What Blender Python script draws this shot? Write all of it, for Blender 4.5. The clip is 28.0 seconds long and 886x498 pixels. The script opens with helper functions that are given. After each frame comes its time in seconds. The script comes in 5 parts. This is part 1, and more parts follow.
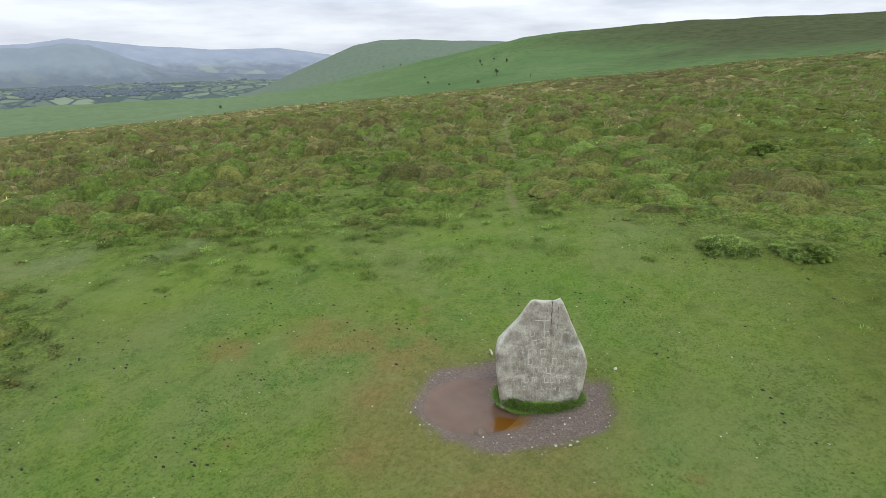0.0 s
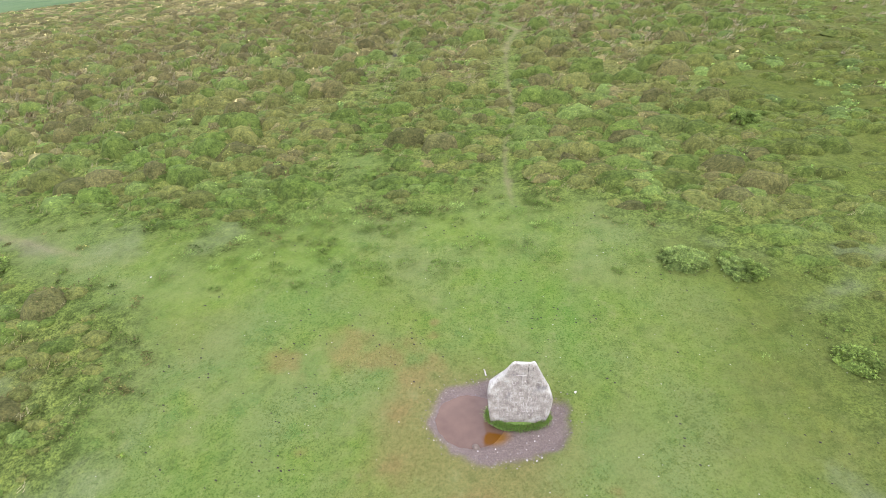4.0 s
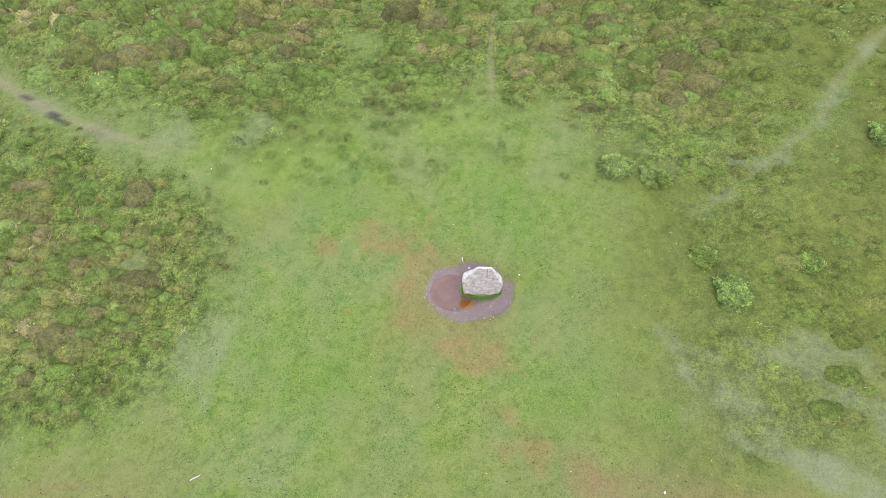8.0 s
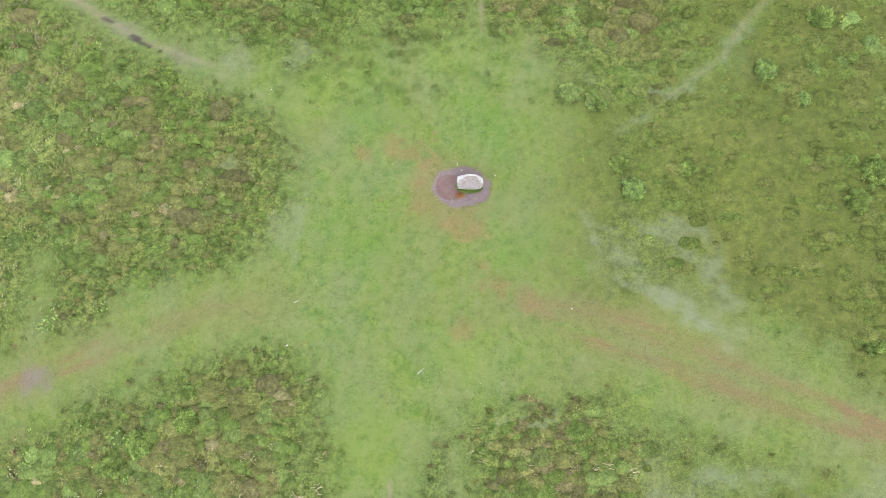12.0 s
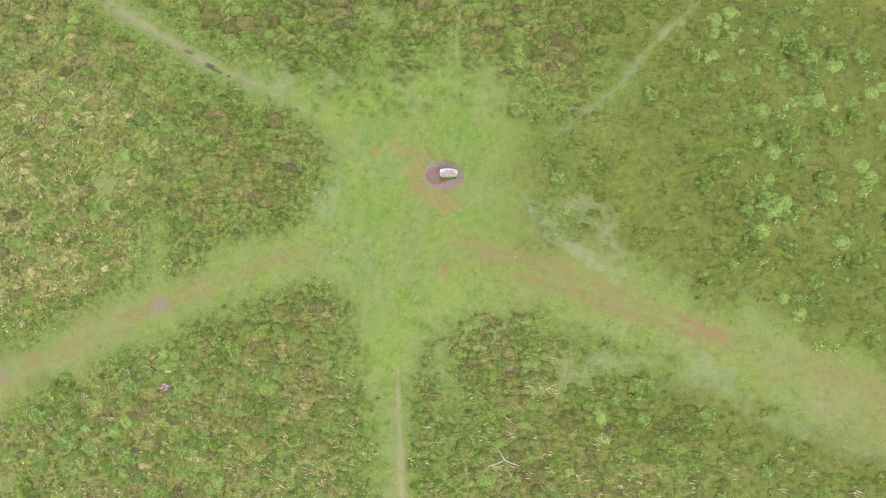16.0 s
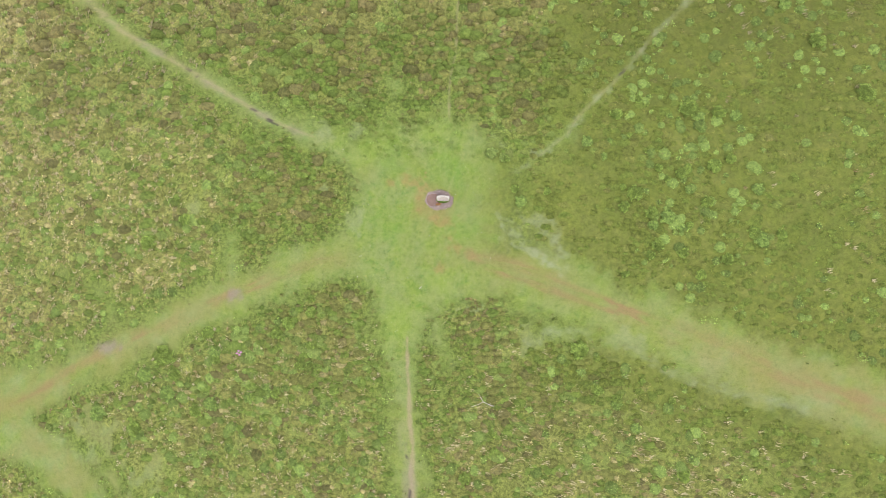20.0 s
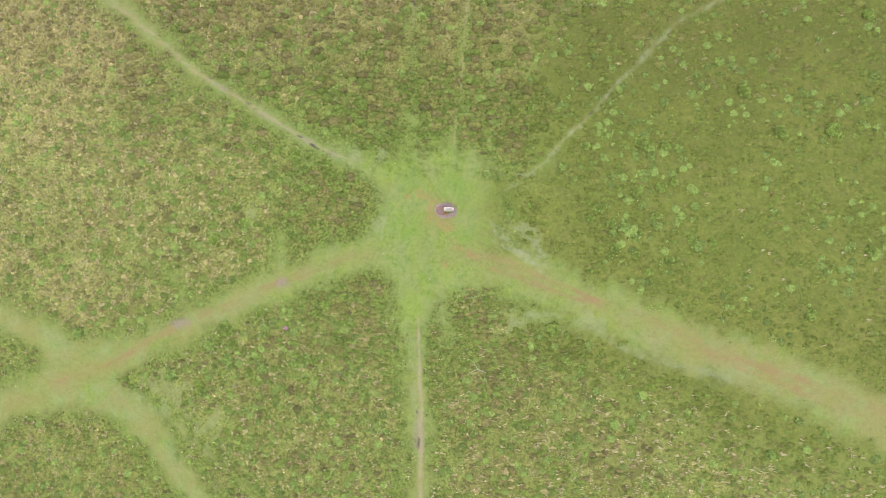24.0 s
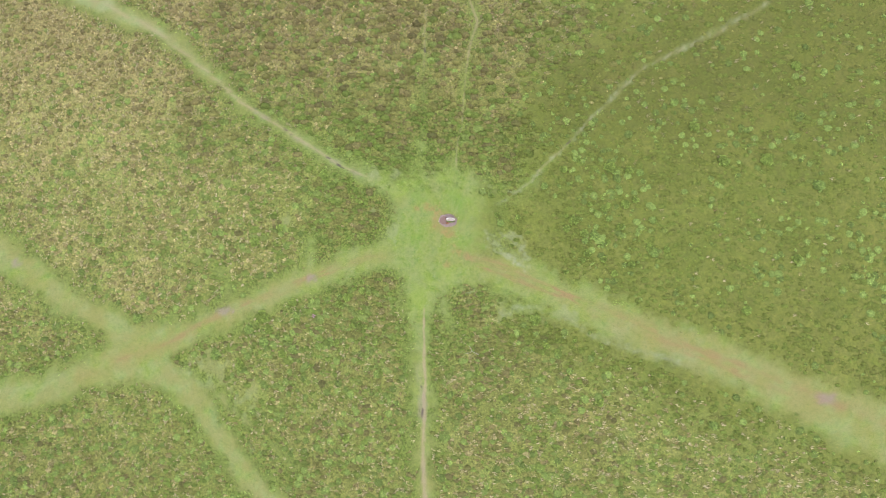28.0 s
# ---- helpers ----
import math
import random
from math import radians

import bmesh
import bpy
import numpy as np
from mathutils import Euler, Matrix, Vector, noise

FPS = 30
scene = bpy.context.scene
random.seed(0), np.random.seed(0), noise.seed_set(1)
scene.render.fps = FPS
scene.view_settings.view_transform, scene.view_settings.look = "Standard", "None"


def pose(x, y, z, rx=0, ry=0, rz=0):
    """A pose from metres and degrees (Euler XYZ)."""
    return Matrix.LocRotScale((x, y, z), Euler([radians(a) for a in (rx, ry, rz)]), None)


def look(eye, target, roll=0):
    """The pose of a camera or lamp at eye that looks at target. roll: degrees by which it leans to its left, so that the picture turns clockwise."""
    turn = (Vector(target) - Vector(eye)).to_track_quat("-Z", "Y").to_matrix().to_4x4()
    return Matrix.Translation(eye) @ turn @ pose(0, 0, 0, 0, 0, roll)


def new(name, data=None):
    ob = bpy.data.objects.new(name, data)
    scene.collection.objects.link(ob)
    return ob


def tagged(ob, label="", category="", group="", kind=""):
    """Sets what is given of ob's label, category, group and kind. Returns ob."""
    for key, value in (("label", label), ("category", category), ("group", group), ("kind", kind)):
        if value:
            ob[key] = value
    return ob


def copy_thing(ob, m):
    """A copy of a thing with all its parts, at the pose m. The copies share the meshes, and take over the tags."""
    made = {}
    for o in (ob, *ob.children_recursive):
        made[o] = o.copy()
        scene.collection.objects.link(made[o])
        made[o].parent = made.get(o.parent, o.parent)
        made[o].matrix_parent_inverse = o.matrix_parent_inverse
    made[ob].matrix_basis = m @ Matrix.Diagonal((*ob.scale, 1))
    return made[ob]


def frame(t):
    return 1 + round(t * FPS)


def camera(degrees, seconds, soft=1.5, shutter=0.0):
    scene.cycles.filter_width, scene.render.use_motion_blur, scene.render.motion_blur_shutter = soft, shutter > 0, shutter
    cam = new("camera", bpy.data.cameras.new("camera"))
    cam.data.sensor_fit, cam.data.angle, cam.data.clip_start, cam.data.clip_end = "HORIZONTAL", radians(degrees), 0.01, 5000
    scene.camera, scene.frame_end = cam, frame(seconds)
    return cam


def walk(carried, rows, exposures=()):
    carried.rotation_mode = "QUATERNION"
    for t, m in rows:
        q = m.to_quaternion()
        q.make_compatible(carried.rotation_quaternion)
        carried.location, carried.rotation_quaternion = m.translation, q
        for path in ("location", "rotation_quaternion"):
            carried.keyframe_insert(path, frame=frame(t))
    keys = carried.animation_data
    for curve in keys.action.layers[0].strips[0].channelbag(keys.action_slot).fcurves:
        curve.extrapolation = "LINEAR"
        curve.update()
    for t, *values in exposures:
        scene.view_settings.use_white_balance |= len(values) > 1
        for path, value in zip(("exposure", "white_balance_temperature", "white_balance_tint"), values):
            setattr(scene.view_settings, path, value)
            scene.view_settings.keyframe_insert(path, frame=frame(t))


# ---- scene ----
from mathutils.bvhtree import BVHTree

# ---- camera ----
def aim(x, y, z, yaw, pitch, roll):
    return pose(x, y, z, 0, 0, yaw) @ pose(0, 0, 0, 90 + pitch) @ pose(0, 0, 0, 0, 0, roll)


# seconds, place in metres, heading, tilt and roll in degrees
PATH = (
    (0, -0.88, -5.33, 4.06, 3.11, -21.21, -0.26),
    (0.5, -0.90, -5.40, 4.39, 3.13, -21.28, -0.40),
    (1, -0.90, -5.48, 4.76, 3.14, -21.83, -0.45),
    (1.5, -0.91, -5.56, 5.18, 3.14, -22.83, -0.42),
    (2, -0.94, -5.59, 5.55, 3.16, -24.74, -0.55),
    (2.5, -0.95, -5.61, 5.96, 3.14, -26.95, -0.51),
    (3, -0.95, -5.64, 6.47, 3.14, -29.25, -0.39),
    (3.5, -0.96, -5.66, 7.04, 3.10, -32.13, -0.45),
    (5.5, -0.97, -5.80, 9.52, 2.85, -44.65, -0.23),
    (6, -0.93, -5.82, 10.21, 2.92, -47.90, -0.17),
    (6.5, -0.90, -5.80, 10.98, 2.89, -51.47, -0.30),
    (7, -0.85, -5.84, 11.75, 2.90, -55.10, -0.34),
    (7.5, -0.79, -5.95, 12.51, 2.95, -58.53, -0.36),
    (8, -0.74, -6.03, 13.29, 2.95, -60.73, -0.36),
    (8.5, -0.74, -6.13, 14.08, 2.84, -62.58, -0.37),
    (9, -0.75, -6.24, 14.84, 2.77, -64.73, -0.28),
    (9.5, -0.77, -6.32, 15.63, 2.72, -66.97, -0.12),
    (10, -0.81, -6.39, 16.49, 2.62, -69.24, 0.04),
    (10.5, -0.89, -6.49, 17.47, 2.50, -71.52, 0.16),
    (11, -0.90, -6.62, 18.62, 2.43, -73.76, 0.29),
    (11.5, -0.87, -6.73, 19.82, 2.32, -76.14, 0.20),
    (12, -0.82, -6.82, 20.99, 2.31, -78.56, 0.15),
    (12.5, -0.72, -7.00, 22.13, 2.21, -80.76, 0.08),
    (14.5, -0.31, -7.38, 26.78, 2.04, -84.96, 0.13),
    (15, -0.27, -7.41, 28.47, 1.92, -84.90, 0.08),
    (15.5, -0.12, -7.55, 30.12, 1.88, -84.47, 0.16),
    (16, -0.07, -7.74, 31.78, 1.84, -84.10, 0.25),
    (16.5, -0.06, -7.88, 33.34, 1.77, -83.93, 0.32),
    (17, -0.06, -7.98, 34.89, 1.65, -83.95, 0.25),
    (17.5, 0.16, -8.17, 36.49, 1.75, -83.83, 0.28),
    (18, 0.25, -8.36, 38.23, 1.81, -83.81, 0.17),
    (18.5, 0.30, -8.52, 39.92, 1.89, -83.75, 0.03),
    (19, 0.35, -8.72, 41.56, 1.99, -83.67, -0.05),
    (19.5, 0.39, -8.96, 43.02, 2.08, -83.58, -0.13),
    (20, 0.33, -9.20, 44.53, 2.13, -83.51, -0.21),
    (20.5, 0.31, -9.42, 46.11, 2.26, -83.40, -0.15),
    (21, 0.29, -9.67, 47.69, 2.35, -83.32, -0.14),
    (21.5, 0.24, -9.99, 49.24, 2.45, -83.23, -0.14),
    (23.5, 0.09, -11.24, 55.12, 2.98, -82.70, -0.17),
    (24, -0.02, -11.41, 56.61, 3.10, -82.70, -0.18),
    (24.5, 0.01, -11.49, 58.19, 3.20, -82.77, -0.16),
    (25, 0.01, -11.63, 59.72, 3.32, -82.78, -0.10),
    (25.5, -0.03, -12.16, 61.13, 3.37, -82.40, -0.05),
    (26, -0.03, -12.85, 62.57, 3.42, -81.92, 0.01),
    (26.5, 0.04, -13.56, 64.11, 3.50, -81.48, 0.09),
    (27, 0.09, -14.19, 65.68, 3.57, -81.08, 0.09),
    (27.5, 0.01, -14.68, 67.14, 3.68, -80.86, 0.02),
    (28, 0.03, -14.98, 68.33, 3.87, -80.67, -0.02),
)
EXPOSURES = (
    (0.0, -0.03, 6640, 5), (1.0, 0.0, 6640, 5), (2.0, 0.27, 6660, 9), (3.0, 0.68, 6440, 18), (5.5, 0.80, 6250, 21),
    (8.0, 0.75, 6210, 24), (12.0, 0.73, 6150, 23), (15.0, 0.75, 6500, 20), (17.0, 0.75, 6760, 19), (21.0, 0.74, 6780, 21), (28.0, 0.74, 6520, 24),
)
cam = camera(80.3, 28.0, 0.8)
walk(cam, [(row[0], aim(*row[1:])) for row in PATH], EXPOSURES)

# ---- world and sun: a bright overcast sky ----
SUN_ELEV, SUN_TURN = radians(48), radians(205)
world = bpy.data.worlds.new("overcast_sky")
scene.world = world
world.use_nodes = True
wt = world.node_tree
wt.nodes.clear()


def wnode(kind, **inputs):
    n = wt.nodes.new(kind)
    for k, v in inputs.items():
        n.inputs[k.replace("_", " ")].default_value = v
    return n


w_out = wnode("ShaderNodeOutputWorld")
w_bg = wnode("ShaderNodeBackground", Strength=1.0)
w_sky = wnode("ShaderNodeTexSky")
w_sky.sky_type, w_sky.sun_disc, w_sky.sun_elevation, w_sky.sun_rotation = "NISHITA", False, SUN_ELEV, SUN_TURN
w_dim = wnode("ShaderNodeVectorMath")
w_dim.operation = "SCALE"
w_dim.inputs["Scale"].default_value = 0.09
w_co = wnode("ShaderNodeTexCoord")
w_map = wnode("ShaderNodeMapping")
w_map.inputs["Scale"].default_value = (2.2, 2.2, 13.0)
w_n = wnode("ShaderNodeTexNoise", Scale=1.5, Detail=6.0, Roughness=0.55)
w_ramp = wnode("ShaderNodeValToRGB")
w_ramp.color_ramp.elements[0].position, w_ramp.color_ramp.elements[0].color = 0.36, (0.65, 0.69, 0.84, 1)
w_ramp.color_ramp.elements[1].position, w_ramp.color_ramp.elements[1].color = 0.60, (0.93, 0.97, 1.09, 1)
w_sep = wnode("ShaderNodeSeparateXYZ")
w_grad = wnode("ShaderNodeMapRange")
w_grad.inputs["From Min"].default_value, w_grad.inputs["From Max"].default_value = 0.0, 1.0
w_grad.inputs["To Min"].default_value, w_grad.inputs["To Max"].default_value = 1.02, 2.35
w_mul = wnode("ShaderNodeVectorMath")
w_mul.operation = "SCALE"
w_mix = wnode("ShaderNodeMix", Factor=0.93)
w_mix.data_type = "RGBA"
wl = wt.links.new
wl(w_co.outputs["Generated"], w_map.inputs["Vector"])
wl(w_map.outputs["Vector"], w_n.inputs["Vector"])
wl(w_n.outputs["Fac"], w_ramp.inputs["Fac"])
wl(w_co.outputs["Generated"], w_sep.inputs["Vector"])
wl(w_sep.outputs["Z"], w_grad.inputs["Value"])
wl(w_ramp.outputs["Color"], w_mul.inputs[0])
wl(w_grad.outputs["Result"], w_mul.inputs["Scale"])
wl(w_sky.outputs["Color"], w_dim.inputs[0])
wl(w_dim.outputs["Vector"], w_mix.inputs["A"])
wl(w_mul.outputs["Vector"], w_mix.inputs["B"])
wl(w_mix.outputs["Result"], w_bg.inputs["Color"])
wl(w_bg.outputs["Background"], w_out.inputs["Surface"])

sun_data = bpy.data.lights.new("sun", "SUN")
sun_data.energy, sun_data.angle, sun_data.color = 1.3, radians(24), (1.0, 0.97, 0.92)
sun = new("sun", sun_data)
sun.matrix_world = look((-25 * math.sin(-0.6), -40, 60), (0, 0, 0))


# ---- numbers: smooth noise, the land's height, tracks and lawns ----
def lattice(ix, iy, seed):
    h = np.sin(ix * 127.1 + iy * 311.7 + seed * 74.7) * 43758.5453
    return h - np.floor(h)


def vnoise(x, y, seed=0):
    """Smooth noise, 0 to 1, over the plan."""
    ix, iy = np.floor(x), np.floor(y)
    u, v = x - ix, y - iy
    u, v = u * u * (3 - 2 * u), v * v * (3 - 2 * v)
    a, b = lattice(ix, iy, seed), lattice(ix + 1, iy, seed)
    c, d = lattice(ix, iy + 1, seed), lattice(ix + 1, iy + 1, seed)
    return a + (b - a) * u + (c - a) * v + (a - b - c + d) * u * v


def fbm(x, y, size, octaves=4, seed=0):
    total, amp, norm = 0.0, 1.0, 0.0
    for k in range(octaves):
        s = 2.03 ** k / size
        total = total + amp * vnoise(x * s + 17.3 * k, y * s - 9.1 * k, seed + k)
        norm += amp
        amp *= 0.52
    return total / norm


def smooth(a, b, v):
    t = np.clip((v - a) / (b - a), 0, 1)
    return t * t * (3 - 2 * t)


VIEW = (-0.9, -5.3, 4.06)  # the spot from which the skyline's angles are given
# bearings (degrees from +y, clockwise) and angles above the level, of the crests of the land
CREST = ((-60, -43, -30, -20, -13, -6, 1, 7, 15, 20, 26, 31, 35, 60), (-6.9, -7.14, -6.72, -5.9, -5.52, -5.05, -4.39, -3.58, -2.91, -2.33, -1.52, -1.15, -0.68, 0.6))
SHOULDER = ((-60, -42, -32, -25, -19, -14, -8, -2, 2.5, 5, 8, 13, 19, 27, 35, 60), (-4.7, -4.7, -4.71, -4.62, -4.25, -3.44, -2.13, -0.9, 0.1, 0.73, 1.07, 1.48, 1.88, 2.18, 2.32, 2.4))
DOME = ((-60, -26, -21, -18, -14.3, -12, -9.2, -6, -2, 2, 10, 60), (-6.5, -5.3, -3.77, -2.45, -0.94, 0.0, 0.52, 0.62, 0.44, 0.37, 0.1, 0.1))
KNOLL = ((-60, -41, -39.5, -37, -35.2, -33.7, -32, -30, -27, -20, -14, 60), (-0.3, -0.09, -0.1, 0.28, 0.14, -0.42, -1.14, -1.8, -2.3, -2.6, -2.7, -2.7))
RIDGE = ((-60, -41, -39.5, -36.6, -33.3, -30.8, -28, -25.6, -23, -19.5, -17.4, -14.4, -8, 60), (0.1, 0.16, 0.24, 0.68, 0.32, 0.03, -0.08, -0.29, -0.25, -0.17, -0.44, -0.83, -1.0, -1.0))


def near_land(x, y):
    return 0.0807 * x + 0.0275 * y + (-0.785 * x * x - 0.518 * x * y - 1.334 * y * y) * 1e-3


def land(x, y):
    """The height of the land, without the small hummocks."""
    x, y = np.asarray(x, float), np.asarray(y, float)
    dx, dy = x - VIEW[0], y - VIEW[1]
    r = np.hypot(dx, dy) + 1e-6
    az = np.degrees(np.arctan2(dx, dy))
    az = np.where(np.abs(az) > 60, np.sign(az) * (60 - (np.abs(az) - 60) * 0.9), az)
    e = [np.interp(az, *table) for table in (CREST, SHOULDER, DOME)]

    def high(rr, deg):
        return VIEW[2] + rr * np.tan(np.radians(deg))

    rs = (40.0, 78.0, 125.0, 180.0, 300.0, 560.0, 900.0, 1150.0, 1650.0, 2050.0, 2700.0, 3400.0, 3800.0, 4700.0, 4990.0)
    ux, uy = dx / r, dy / r
    h40 = near_land(VIEW[0] + 40 * ux, VIEW[1] + 40 * uy)
    deg40 = np.degrees(np.arctan2(h40 - VIEW[2], 40.0))
    gap = e[1] - e[0]
    hs = [h40, high(78, e[0] - 0.22 - 0.12 * np.abs(e[0] - deg40)), high(125, e[0]), high(180, e[0] - 0.9),
          high(300, e[0] - 0.35), high(560, e[0] + 0.42 * gap), high(900, e[1]), high(1150, e[1] - 1.6),
          high(1650, np.minimum(e[2], e[1] + 6)), high(2050, np.minimum(e[2] - 2.5, -5.0)), high(2700, -3.5 + 0 * r), high(3400, -2.9 + 0 * r),
          high(3800, -2.8 + 0 * r), high(4700, -2.7 + 0 * r), high(4990, -2.7 + 0 * r)]
    # smooth interpolation over the distance
    lr = np.log(np.clip(r, 40, 4990))
    ls = np.log(np.array(rs))
    out = near_land(np.clip(x, -140, 140), np.clip(y, -140, 140))
    outer = np.zeros_like(r)
    n = len(rs)
    slopes = []
    d = [(hs[k + 1] - hs[k]) / (ls[k + 1] - ls[k]) for k in range(n - 1)]
    for k in range(n):
        if k == 0:
            slopes.append((near_land(VIEW[0] + 41 * ux, VIEW[1] + 41 * uy) - h40) * 40.0)
        elif k == n - 1:
            slopes.append(d[-1])
        else:
            p = d[k - 1] * d[k]
            slopes.append(np.where(p > 0, 2 * p / np.where(p > 0, d[k - 1] + d[k], 1), 0.0))
    for k in range(n - 1):
        t = (lr - ls[k]) / (ls[k + 1] - ls[k])
        w = ls[k + 1] - ls[k]
        v = (2 * t**3 - 3 * t**2 + 1) * hs[k] + (t**3 - 2 * t**2 + t) * w * slopes[k] + (-2 * t**3 + 3 * t**2) * hs[k + 1] + (t**3 - t**2) * w * slopes[k + 1]
        outer = np.where((lr >= ls[k]) & (t <= 1), v, outer)
    return np.where(r < 40, out, outer)


# the grazed lawn round the stone: its edge on the plan
LAWN = ((-7.7, 4.9), (-5.8, 6.2), (-3.8, 6.8), (-1.5, 7.1), (0.9, 6.8), (2.5, 6.0), (3.7, 4.9), (3.9, 3.5), (5.2, 2.6), (6.4, 3.0), (5.5, 1.4), (5.4, 0.6),
        (5.4, -0.8), (5.3, -2.0), (6.6, -3.4), (8.2, -4.6), (10.1, -5.7), (12.5, -6.4), (12.5, -9.8), (11.2, -9.8), (8.0, -8.6), (4.3, -7.7), (1.7, -8.1), (0.0, -8.8),
        (-1.0, -10.0), (-2.0, -12.0), (-4.3, -12.2), (-5.0, -10.5), (-5.0, -8.6), (-6.0, -6.9), (-7.4, -6.5), (-9.3, -6.8), (-11.5, -7.5), (-13.1, -8.3), (-15.5, -9.0), (-15.5, -5.2),
        (-12.6, -4.4), (-10.1, -3.7), (-8.5, -2.8), (-7.5, -1.5), (-7.1, -0.3), (-7.5, 1.3), (-8.5, 2.6), (-9.4, 3.7), (-10.6, 4.7), (-11.4, 5.6), (-10.0, 5.5))
# centre lines of grass tracks on the plan: x, y, half the width (below nought: thinly grassed)
TRACKS = {
    "north_west": ((-9.5, 5.0, 0.8), (-11.4, 5.5, 0.6), (-15.8, 7.2, 0.4), (-23.6, 11.8, 0.25), (-30.9, 15.9, 0.2), (-36.8, 20.6, 0.35), (-40.9, 24.2, 0.6), (-46.9, 27.8, 0.9), (-57.8, 32.6, 1.6), (-80, 43, 2.2)),
    "north_east": ((5.3, 2.4, 0.3), (6.9, 3.0, -0.2), (8.6, 4.5, -0.6), (10.4, 6.0, -0.8), (13.0, 9.2, -0.9), (15.1, 11.5, -1.0), (20.6, 17.8, -1.1), (24.4, 22.6, -1.1), (29.0, 25.4, -1.0), (42.7, 33.8, -1.0), (70, 50, -1.0)),
    "north": ((0.2, 6.5, 0.2), (0.2, 9.1, -1.1), (0.3, 11.2, -1.3), (0.6, 15.3, -1.3), (0.8, 21.2, -1.2), (1.1, 25.6, -1.0), (2.0, 29.2, -0.7), (0.6, 33, -0.7), (1.5, 48.0, -0.8)),
    "north_bank": ((-4.0, 8.0, -0.5), (-4.9, 15.1, -0.8), (-5.2, 21.9, -0.9), (-5.5, 28, -1.1)),
    "south_east": ((8.0, -6.6, 2.2), (15.4, -9.4, 2.0), (22.5, -11.9, 2.0), (29.6, -14.1, 2.1), (36.5, -16.4, 2.1), (43.5, -18.8, 2.4), (50.5, -21.6, 3.0), (55.3, -23.1, 3.6), (80, -31, 4)),
    "south_west": ((-13, -6.6, 1.5), (-17.5, -8.4, 1.4), (-29.0, -13.8, 1.3), (-35.3, -17.0, 1.7), (-41, -20.2, 3.2), (-47.6, -23.0, 2.0), (-54, -26, 1.7), (-59.7, -27.5, 1.8), (-80, -32, 2.5)),
    "spur": ((-18.5, -6.5, 0.6), (-18.8, -3.5, -0.4)),
    "spur_west": ((-29.5, -11.8, 0.2), (-31, -8.8, -0.3), (-35, -7, -0.7)),
    "west": ((-44, -18.5, 2.0), (-46.3, -16.6, 1.4), (-54.9, -12.9, 1.4), (-61.4, -8.8, 1.5), (-80, 1, 2)),
    "down": ((-40, -22, 2.4), (-35.4, -24, 1.6), (-29.9, -29.5, 1.2), (-25.4, -34.3, 1.3), (-22, -37.8, 1.5), (-12, -48, 1.8)),
    "down_bank": ((-31, -24.5, -0.5), (-24, -29, -0.7), (-18, -34, -0.9)),
    "moss": ((5.6, -2.6, 0.3), (7.2, -3.8, 0.2), (9.3, -5.0, 0.2)),
    "moss_low": ((9.5, -10.6, 0.2), (11.5, -10.5, 0.2), (14.5, -11.2, 0.2)),
    "south": ((-3.0, -11.5, 1.1), (-2.9, -14.5, 0.75), (-2.6, -17.5, 0.65), (-2.1, -21.3, 0.65), (-1.9, -24.4, 0.75), (-1.6, -29.1, 0.75), (-0.9, -35.5, 0.75), (-0.5, -50, 0.8)),
    "south_bank": ((-0.2, -11.0, 0.3), (0.6, -14.5, 0.0), (0.2, -19, -0.5)),
}
# worn lines: foot-worn straw
WORN = {
    "north_line": ((0.3, 7.1, 0.02), (0.2, 9.1, 0.05), (0.3, 11.2, 0.05), (0.7, 13.4, 0.03), (0.7, 16.1, 0.03), (0.8, 21.2, 0.05), (1.1, 25.6, 0.12), (2.0, 29.2, 0.16), (0.6, 33.0, 0.1)),
    "south_line": ((-2.65, -11.8, 0.07), (-2.55, -14.1, 0.13), (-2.3, -16.6, 0.14), (-2.15, -18.9, 0.13), (-1.85, -20.8, 0.16), (-1.9, -23.0, 0.2), (-1.7, -25.0, 0.2), (-1.6, -29.1, 0.2), (-0.9, -35.5, 0.22), (-0.5, -50, 0.2)),
    "north_east_line": ((6.0, 2.6, -0.08), (6.9, 3.1, -0.03), (8.6, 4.5, 0.03), (10.4, 6.0, 0.09), (11.5, 7.7, 0.10), (13.0, 9.3, 0.09), (15.1, 11.5, 0.08), (17.6, 14.8, 0.06), (20.6, 17.8, 0.02), (24.4, 22.6, 0.10), (29.0, 25.4, 0.12), (35.1, 28.6, 0.10), (42.7, 33.8, 0.12), (60, 44, 0.1)),
    "far_line": ((-5.6, 32.0, 0.1), (-5.4, 26.4, 0.08), (-5.1, 21.9, 0.0)),
    "north_west_line": ((-11.4, 5.5, -0.06), (-15.8, 7.2, 0.10), (-23.6, 11.8, 0.14), (-30.9, 15.9, 0.16), (-36.8, 20.6, 0.16), (-46.9, 27.8, 0.2), (-80, 43, 0.3)),
}
# stony and peaty grey ground along the paths
STONY = {
    "north_west_bed": ((-10.6, 5.3, -0.1), (-13.5, 6.2, 0.08), (-18.3, 8.5, 0.14), (-25.4, 12.8, 0.18), (-30.9, 15.8, 0.05)),
    "south_bed": ((-3.4, -16.3, -0.1), (-3.1, -18.5, 0.12), (-2.6, -21.4, 0.25), (-2.1, -23.5, 0.45), (-1.9, -27.5, 0.5), (-1.6, -30.0, 0.2), (-0.9, -35.5, 0.05)),
    "east_end": ((46.4, -19.3, 0.3), (48.8, -19.9, 0.5)),
}
